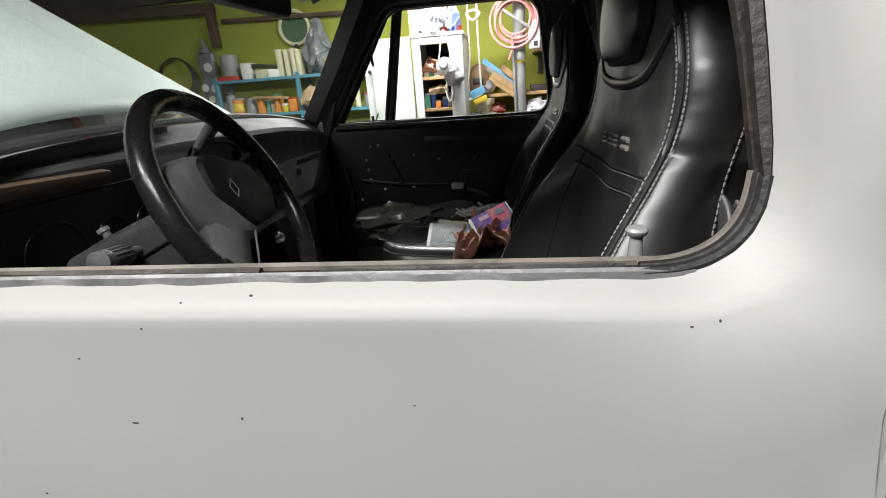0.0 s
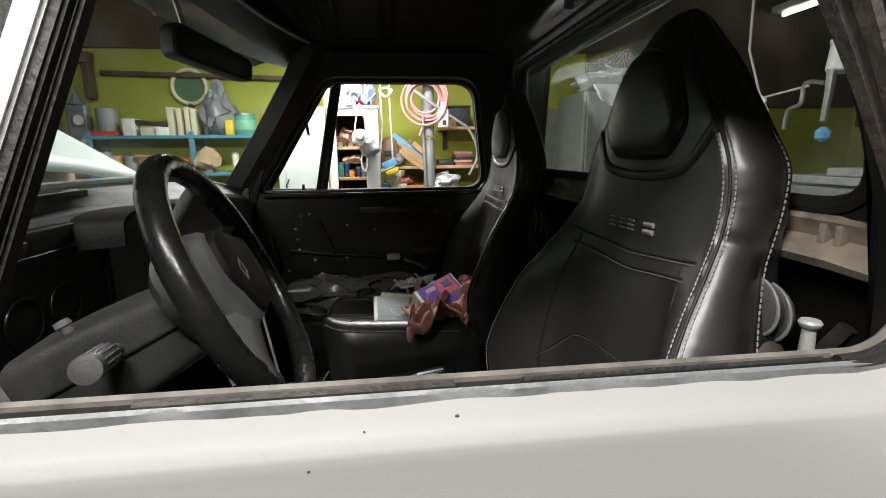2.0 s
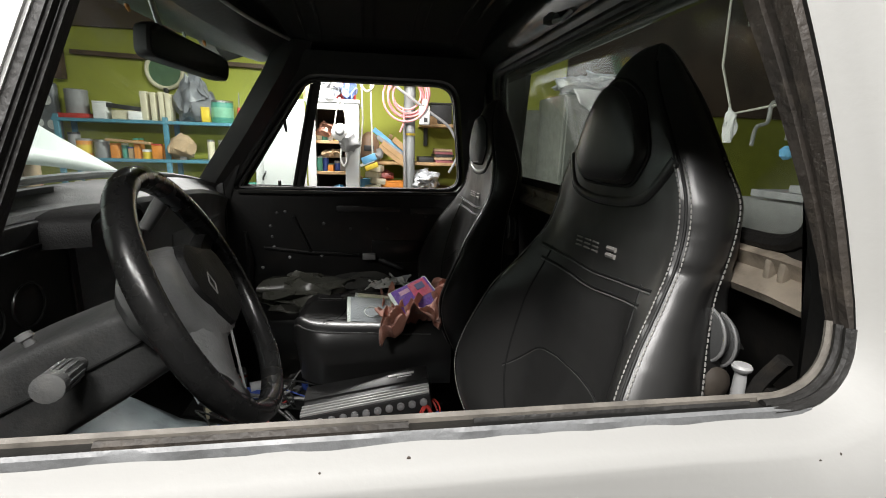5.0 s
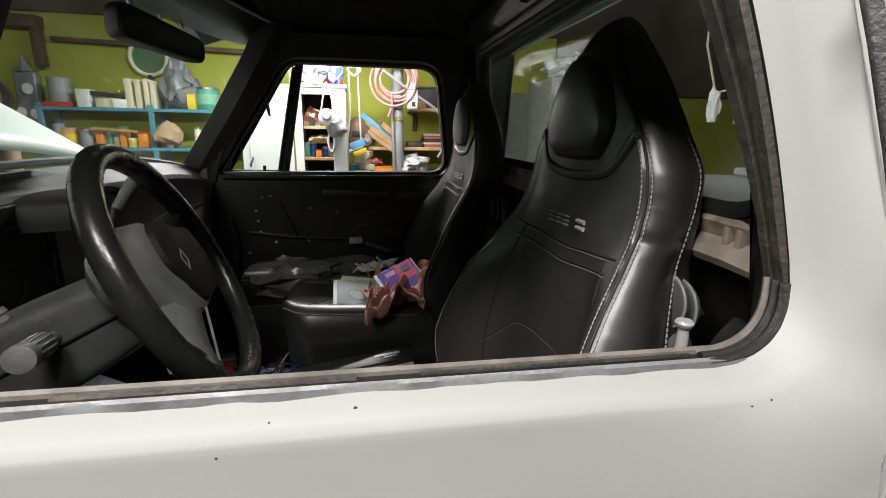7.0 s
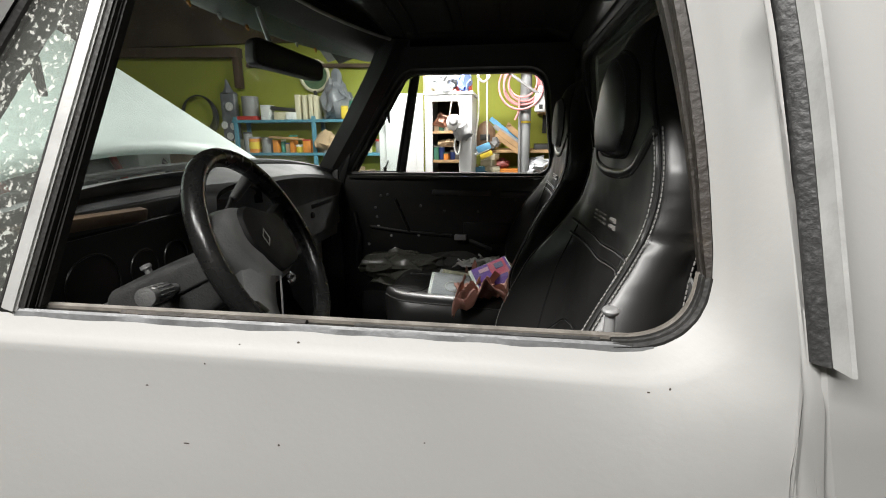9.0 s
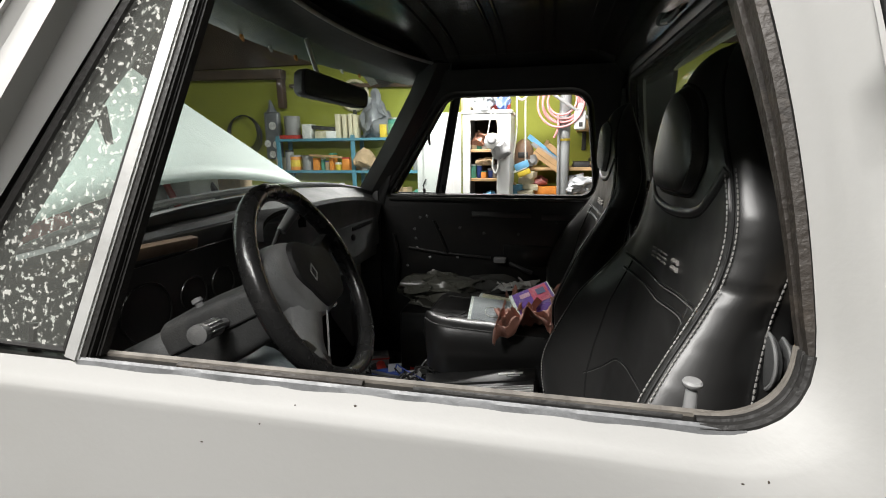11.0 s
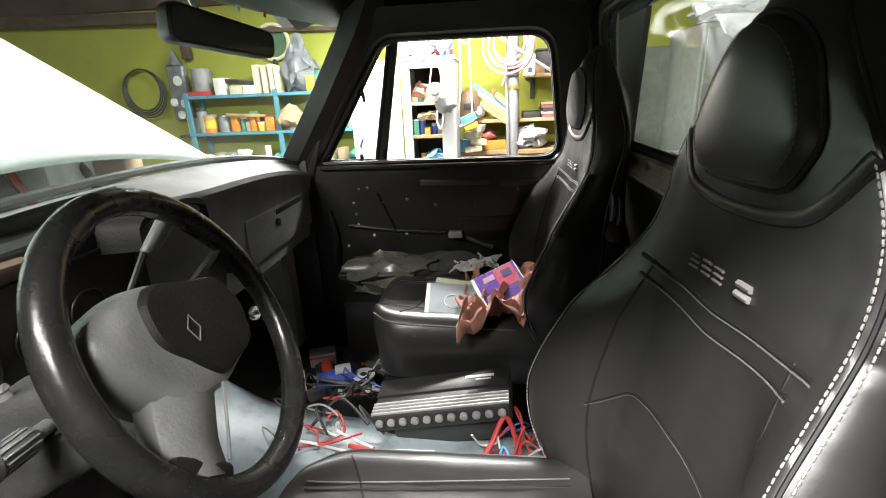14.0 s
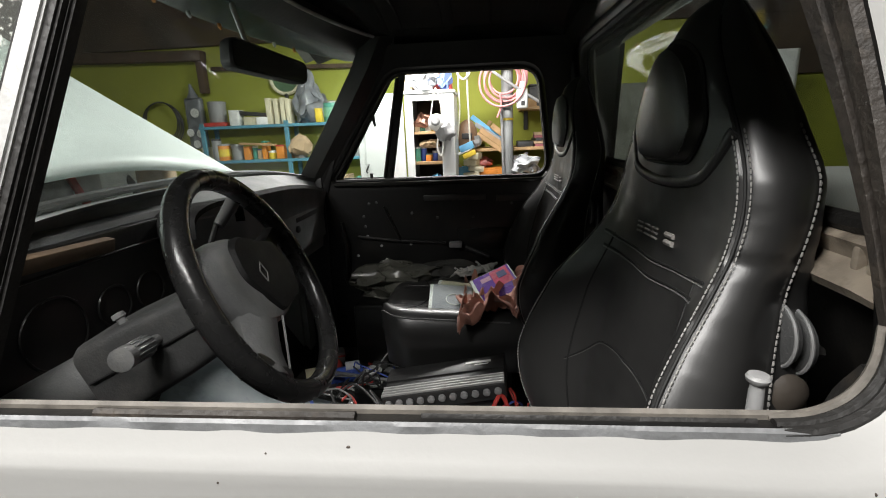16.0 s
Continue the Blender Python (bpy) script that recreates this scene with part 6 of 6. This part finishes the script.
# behind the cab
CUPB = plain("dull_grey_cupboard", (0.17, 0.175, 0.155), 0.6)
fz = thing("grey_cupboard", (1.62, 3.38, 0), "tall dull grey cupboard behind the truck", "cupboard")
part("body", B((0, 0.05, 0.92), (0.62, 0.5, 1.84), bevel=0.012), CUPB, fz, smooth=False)
part("door", B((0, -0.212, 0.92), (0.58, 0.02, 1.78), bevel=0.006), CUPB, fz, smooth=False)
part("handle", T([(-0.22, -0.23, 1.0), (-0.22, -0.25, 1.03), (-0.22, -0.25, 1.2), (-0.22, -0.23, 1.23)], 0.007), ALU, fz)
crumpled("plastic_bag", (1.50, 3.25, 1.84), (0.42, 0.3, 0.14), BAG, "pale plastic bag on the grey cupboard", "bag", 51.0, 4, 0.3, 7)
# added board: its dull colour stands in for the wall's dimness here
tagged(part("wall_dimming_board", B((1.15, 3.70, 0.88), (0.62, 0.03, 1.76), pose(0, 0, 0, 3, 0, 0), bevel=0.004), plain("olive_grey_board", (0.16, 0.165, 0.14), 0.7), None, "", False), "olive-grey board added to dim the green wall behind it", "board")


def drape():
    """A white sheet over the cupboard's front, hanging lower to one side, in folds."""
    rows = []
    for j in range(19):
        v = j / 18
        row = []
        for i in range(31):
            u = i / 30
            drop = 0.10 + 0.72 * u ** 1.6
            row.append((1.34 + 0.62 * u + 0.05 * v * (1 - u), 3.135 - 0.025 - 0.018 * math.sin(u * 21 + v * 2) * v - 0.01 * noise.noise(Vector((u * 5, v * 4, 2))), 1.868 - drop * v))
        rows.append(row)
    top = [(x, y + 0.20, 1.850) for x, y, z in rows[0]]
    ob = prop("draped_sheet", loft(bmesh.new(), [top, *rows], False, False), WHITEP, "white cloth sheet draped over the grey cupboard", "sheet")
    ob.modifiers.new("thickness", "SOLIDIFY").thickness = 0.004


drape()
wp = thing("white_standing_pipe", (0.86, 3.42, 0), "white pipe standing by the wall", "pipe")
part("pipe", T([(0, 0, 0), (0.01, 0, 2.3)], 0.03, 14), WHITEPL, wp)
bed = wpart("bed_cover", prism(bmesh.new(), [(0.66, 0.6), (2.6, 0.6), (2.6, 1.28), (0.66, 1.315)], "y", 0.32, 2 * MID - 0.32, 0.02), PAINT, truck, "white truck bed")
for i in range(3):
    prop("grey_board", B((1.62 + 0.02 * i, 1.52 - 0.16 * i, 1.325 + 0.03 * i), (0.20, 0.34, 0.028), pose(0, 0, 0, 0, 0, 8 * i), bevel=0.003), GREYP, "grey board lying on the truck bed", "board", smooth=False)
sg = thing("spray_gun", (1.5, 1.535, 1.46), "spray gun with a white cup hanging from a line", "spray gun")
part("cup", lathe(bmesh.new(), [(0.040, 0.235), (0.046, 0.24), (0.046, 0.325), (0.05, 0.33), (0.05, 0.34), (0.02, 0.345)], pose(0.01, 0.0, 0.0, 0, 6, 0), 18), WHITEPL, sg)
part("gun_body", T([(0, 0, 0.24), (0.0, 0.0, 0.17), (0.0, 0.005, 0.07)], [0.016, 0.013, 0.011]), ALU, sg)
part("hook", T(smooth_path([(0, 0.02, 0.20), (0.0, 0.10, 0.21), (0, 0.11, 0.14), (0, 0.16, 0.12), (0, 0.17, 0.05)], 5), 0.008), ALU, sg)
part("regulator", lathe(bmesh.new(), [(0.008, 0), (0.022, 0.012), (0.024, 0.035), (0.01, 0.05)], pose(0, 0, 0.0), 14), SKYBLUE, sg)
prop("line", T([(1.5, 1.62, 1.66), (1.5, 1.84, 1.64), (1.52, 1.96, 1.85), (1.54, 2.02, 2.70)], 0.005), ROPE, "white cord hanging from the ceiling", "cord")
crumpled("hanging_clips", (1.5, 1.84, 1.52), (0.04, 0.06, 0.13), WHITEPL, "white clips hanging on the cord", "clips", 61.0, 3, 0.3)

# ---- loose things in the cab ----
def jewel_case(place, rz, ry, rx, cover, label):
    th = thing("disc_case", place, label, "disc case", "disc cases")
    th.rotation_euler = (radians(rx), radians(ry), radians(rz))
    part("tray", B((0, 0, 0.003), (0.142, 0.125, 0.006), bevel=0.0015), WHITEPL, th, smooth=False)
    part("cover_sheet", B((0.004, 0, 0.0068), (0.128, 0.12, 0.001)), cover, th, smooth=False)
    g = part("clear_lid", B((0, 0, 0.009), (0.142, 0.125, 0.002), bevel=0.0008), GLASS, th, smooth=False)
    g.visible_shadow = False
    return th


SILVER = plain("pale_silver_print", (0.40, 0.40, 0.44), 0.2)
c1 = jewel_case((-0.020, 1.443, 0.944), 4, 6, 20, SILVER, "clear disc case with a pale sheet, on the seat")
part("ring_print", T([(0.01 + 0.026 * math.cos(a), -0.012 + 0.026 * math.sin(a), 0.0075) for a in [2 * math.pi * i / 24 for i in range(24)]], 0.0016, 5, True), WHITEPL, c1)
c2 = jewel_case((-0.004, 1.475, 0.946), -6, 6, 18, CREAM, "disc case with a cream sheet, under another")
c3 = jewel_case((0.128, 1.452, 0.985), 14, -22, 24, PURPLE, "disc case with a purple and red cover, propped on a rag")
part("red_print", B((0.03, 0.02, 0.0074), (0.06, 0.075, 0.0008)), MAGENTA, c3, smooth=False)
part("dark_print", B((0.035, 0.03, 0.0082), (0.03, 0.028, 0.0008)), plain("dark_blue_print", (0.04, 0.04, 0.16), 0.3), c3, smooth=False)
part("pale_print", B((-0.02, 0.035, 0.0074), (0.035, 0.02, 0.0008)), plain("pink_print", (0.6, 0.3, 0.45), 0.3), c3, smooth=False)


def cloth(name, place, sx, sy, mat, label, seed, fold=0.03, drape=None):
    n = 34
    bm = bmesh.new()
    g = []
    for i in range(n):
        row = []
        for j in range(n):
            u, v = i / (n - 1) - 0.5, j / (n - 1) - 0.5
            p = Vector((u * sx, v * sy, 0))
            q = noise.noise_vector(Vector((u * 4 + seed, v * 4, seed)))
            q2 = noise.noise_vector(Vector((u * 9 + seed, v * 9, 2 * seed)))
            p += Vector((q.x * 0.05, q.y * 0.05, abs(q.z) * fold * 1.6 + abs(q2.z) * fold))
            if drape:
                p.z += drape(p.x, p.y)
            row.append(bm.verts.new(p))
        g.append(row)
    for i in range(n - 1):
        for j in range(n - 1):
            bm.faces.new((g[i][j], g[i + 1][j], g[i + 1][j + 1], g[i][j + 1]))
    ob = prop(name, bm, mat, label, "rag")
    ob.location = place
    s = ob.modifiers.new("thickness", "SOLIDIFY")
    s.thickness = 0.003
    return ob


RAG = material("salmon_patterned_cloth", (0.42, 0.19, 0.135), 0.85, vary=0.1, scale=30, bump=0.4, bump_scale=300, stain=0.9, stain_colour=(0.06, 0.03, 0.02), stain_scale=26, sheen=0.2)
cloth("salmon_rag", (0.130, 1.435, 0.938), 0.23, 0.29, RAG, "salmon patterned rag crumpled on the seat", 3.0, 0.06, lambda x, y: 0.55 * max(0, x - 0.02) + 0.3 * max(0, -y - 0.06) - 1.0 * max(0, -y - 0.11) - 0.02)
PAPER = material("crumpled_paper", (0.66, 0.66, 0.63), 0.7, vary=0.2, scale=24, bump=0.5, bump_scale=60, stain=0.4, stain_colour=(0.35, 0.36, 0.35), stain_scale=30)
cloth("paper_packet", (0.055, 1.70, 0.955), 0.15, 0.10, PAPER, "crumpled white paper packet beside the seat", 7.0, 0.02)
MURK = plain("olive_grey_plastic", (0.10, 0.10, 0.083), 0.3)
crumpled("bundled_cloth", (-0.27, 1.72, 0.855), (0.30, 0.16, 0.13), MURK, "dull olive-grey plastic bundle by the door", "bundle", 71.0, 4, 0.3, 7)
crumpled("bundled_cloth", (-0.03, 1.73, 0.86), (0.30, 0.13, 0.12), plain("black_cloth", (0.05, 0.05, 0.045), 0.8), "black cloth bundle by the door", "bundle", 73.0, 4, 0.3, 7)
prop("storage_tray", B((-0.11, 1.705, 0.73), (0.60, 0.17, 0.25), bevel=0.02), BLACK, "black box between seat and door", "box")


# passenger door inside: holes, brackets, strip
def door_details():
    y = 2 * MID - 0.336
    d = door_r
    for x, z in ((-0.36, 1.21), (-0.33, 1.215), (-0.385, 1.16), (-0.38, 1.12), (-0.375, 1.08), (-0.28, 1.16), (-0.19, 1.17), (-0.09, 1.15), (0.05, 1.15), (0.16, 1.06), (-0.20, 1.045), (-0.32, 1.04), (0.2, 1.2), (-0.42, 1.0)):
        wpart("screw", lathe(bmesh.new(), [(0.006, 0), (0.006, 0.003), (0.003, 0.005)], Matrix.Translation((x, y, z)) @ pose(0, 0, 0, 90, 0, 0), 10), SHROUD if z > 1.1 else GREYP, d)
    wpart("panel_slot", B((-0.02, y - 0.002, 1.228), (0.24, 0.008, 0.022), bevel=0.003), DARKP, d)
    wpart("panel_slot", B((0.22, y - 0.002, 1.222), (0.16, 0.008, 0.026), bevel=0.003), DARKP, d)
    wpart("access_plate", B((0.10, y - 0.003, 1.06), (0.22, 0.008, 0.09), bevel=0.004), BLACK, d)
    wpart("window_regulator", tube(T([(-0.41, y - 0.01, 1.08), (-0.25, y - 0.01, 1.06), (-0.06, y - 0.012, 1.05)], 0.006), [(-0.30, y - 0.01, 1.2), (-0.24, y - 0.012, 1.06)], 0.005), BLACK, d)
    wpart("pull_bracket", B((-0.02, y - 0.02, 1.045), (0.05, 0.03, 0.022), bevel=0.004), GREYP, d)
    wpart("door_handle", T([(0.02, y - 0.015, 1.03), (0.06, y - 0.04, 1.02), (0.11, y - 0.04, 1.0)], 0.009), DARKP, d)
    wpart("hinge_strap", T([(-0.475, y - 0.01, 1.14), (-0.46, y - 0.02, 1.04), (-0.47, y - 0.015, 0.93), (-0.465, y - 0.01, 0.88)], [0.006, 0.014, 0.016, 0.01]), BLACK, d)
    wpart("inner_sill_edge", T([(-0.49, y - 0.006, 1.289), (-0.1, y - 0.008, 1.2875), (0.33, y - 0.006, 1.289)], 0.008), ROOFB, d)


door_details()

# amplifier and floor clutter
am = thing("amplifier", (-0.02, 1.200, 0.757), "silver and black car amplifier lying on the tunnel", "amplifier")
am.rotation_euler = (radians(8), radians(-11), radians(-4))
part("mount", B((0, 0, -0.04), (0.28, 0.09, 0.09), bevel=0.006), DARKP, am)
part("case", B((0, 0, 0.02), (0.35, 0.13, 0.05), bevel=0.006), DARKP, am)
for i in range(4):
    part("fin", B((0, -0.056 + 0.011 * i, 0.046), (0.35, 0.005, 0.010), bevel=0.0015), POSTM, am)
part("top_plate", B((0.0, 0.035, 0.047), (0.35, 0.06, 0.006), bevel=0.002), DARKP, am)
part("print_bar", B((0.10, 0.04, 0.0508), (0.075, 0.009, 0.0012)), WHITEPL, am)
part("print_bar", B((0.11, 0.028, 0.0508), (0.04, 0.004, 0.0012)), WHITEPL, am)
for i in range(11):
    part("terminal", lathe(bmesh.new(), [(0.010, 0), (0.010, 0.008), (0.006, 0.010)], Matrix.Translation((-0.155 + 0.031 * i, -0.066, 0.028)) @ pose(0, 0, 0, 90, 0, 0), 12), GREYP, am)
rl = thing("wire_reel", (-0.322, 1.497, 0.60), "white wire reel on the cab floor", "reel")
part("flange", lathe(bmesh.new(), [(0.012, 0.045), (0.038, 0.045), (0.038, 0.049), (0.012, 0.049)], sides=24), WHITEPL, rl)
part("core", lathe(bmesh.new(), [(0.024, 0.004), (0.024, 0.045)], sides=20), DARKP, rl)
part("flange", lathe(bmesh.new(), [(0.038, 0.0), (0.038, 0.004)], sides=24), WHITEPL, rl)
part("hub_hole", lathe(bmesh.new(), [(0.011, 0.046), (0.011, 0.0496)], sides=14), DARKP, rl)
dr = thing("cordless_drill", (-0.44, 1.56, 0.60), "blue and red cordless tool lying on the floor", "tool")
dr.rotation_euler = (0, 0, radians(20))
part("motor", T([(-0.06, -0.09, 0.04), (0.02, -0.09, 0.045), (0.06, -0.09, 0.045)], [0.03, 0.032, 0.022], 14), BLUE, dr)
part("clear_cap", T([(0.0, -0.09, 0.075), (0.05, -0.09, 0.075)], 0.018, 12), BAG, dr)
part("grip", T([(-0.02, -0.06, 0.04), (-0.03, 0.02, 0.04)], [0.02, 0.018], 12), RED, dr)
part("battery", B((-0.04, 0.075, 0.04), (0.09, 0.06, 0.05), bevel=0.006), GREYP, dr)
part("red_band", B((-0.04, 0.075, 0.052), (0.093, 0.063, 0.008), bevel=0.002), RED, dr)
carton("beige_block", (-0.53, 1.46, 0.60), (0.04, 0.07, 0.06), CREAM, "beige plastic block on the floor", 25, category="block")
rc = random.Random(21)
for i in range(16):
    mt = (DARKP, GREYP, DARKP, RED, WHITEPL, DARKP, ALU, BLUE)[i % 8]
    carton("small_part", (rc.uniform(-0.52, -0.22), rc.uniform(1.42, 1.72), 0.60), (rc.uniform(0.02, 0.06), rc.uniform(0.02, 0.05), rc.uniform(0.01, 0.04)), mt, "small loose part on the cab floor", rc.uniform(0, 180), category="part")
# wiring: each loose wire is a thing
wires = [(DARKP, "black"), (DARKP, "black"), (GREYP, "grey"), (RED, "red"), (DARKP, "black"), (WHITEPL, "white"), (BLUE, "blue")]
for i in range(18):
    mt, nm = wires[i % 7]
    x0, y0 = rc.uniform(-0.48, -0.30), rc.uniform(1.10, 1.38)
    pts = [(x0, y0, 0.70)]
    for j in range(4):
        pts.append((pts[-1][0] + rc.uniform(-0.05, 0.11), pts[-1][1] + rc.uniform(-0.07, 0.07), rc.uniform(0.695, 0.77)))
    tagged(prop("loose_wire", T(smooth_path(pts, 6), rc.uniform(0.0022, 0.004), 6), mt, nm + " loose wire lying over the tunnel", "wire"), group="loose wires")
for i in range(16):
    mt, nm = ((RED, "red"), (BLUE, "blue"), (WHITEPL, "white"), (SKYBLUE, "light blue"))[i % 4]
    x0, y0 = rc.uniform(0.08, 0.19), rc.uniform(0.98, 1.10)
    pts = [(x0, y0, 0.70)]
    for j in range(4):
        pts.append((pts[-1][0] + rc.uniform(-0.06, 0.06), pts[-1][1] + rc.uniform(-0.05, 0.05), rc.uniform(0.69, 0.78)))
    tagged(prop("loose_wire", T(smooth_path(pts, 6), rc.uniform(0.002, 0.0035), 6), mt, nm + " loose wire bunched beside the seat", "wire"), group="loose wires")
tagged(prop("power_cable", T(smooth_path([(-0.25, 1.10, 0.71), (-0.12, 1.05, 0.73), (0.0, 1.03, 0.72), (0.08, 1.05, 0.74), (0.13, 1.12, 0.79), (0.16, 1.10, 0.72)], 6), 0.006, 8), RED, "thick red power cable", "cable"), group="power cables")
prop("metal_bar", T([(-0.46, 1.40, 0.70), (-0.20, 1.30, 0.725)], 0.006), ALU, "thin metal bar across the wires", "bar")
prop("white_connector", B((-0.10, 1.06, 0.725), (0.13, 0.022, 0.012), pose(0, 0, 0, 0, -4, -4), bevel=0.002), WHITEPL, "white plastic connector strip", "connector")
prop("red_can", lathe(bmesh.new(), [(0.03, 0), (0.03, 0.07), (0.022, 0.08)], Matrix.Translation((-0.40, 0.86, 0.60)), 16), RED, "small red can on the driver's floor", "can")
# pedals
for y, z in ((0.60, 0.78), (0.74, 0.80)):
    p = wpart("pedal", B((-0.60, y, z), (0.02, 0.07, 0.05), pose(0, 0, 0, 0, 30, 0), bevel=0.005), BRUBBER, truck)
    wpart("pedal_arm", T([(-0.61, y, z), (-0.70, y, z + 0.22)], 0.008), BLACK, p)
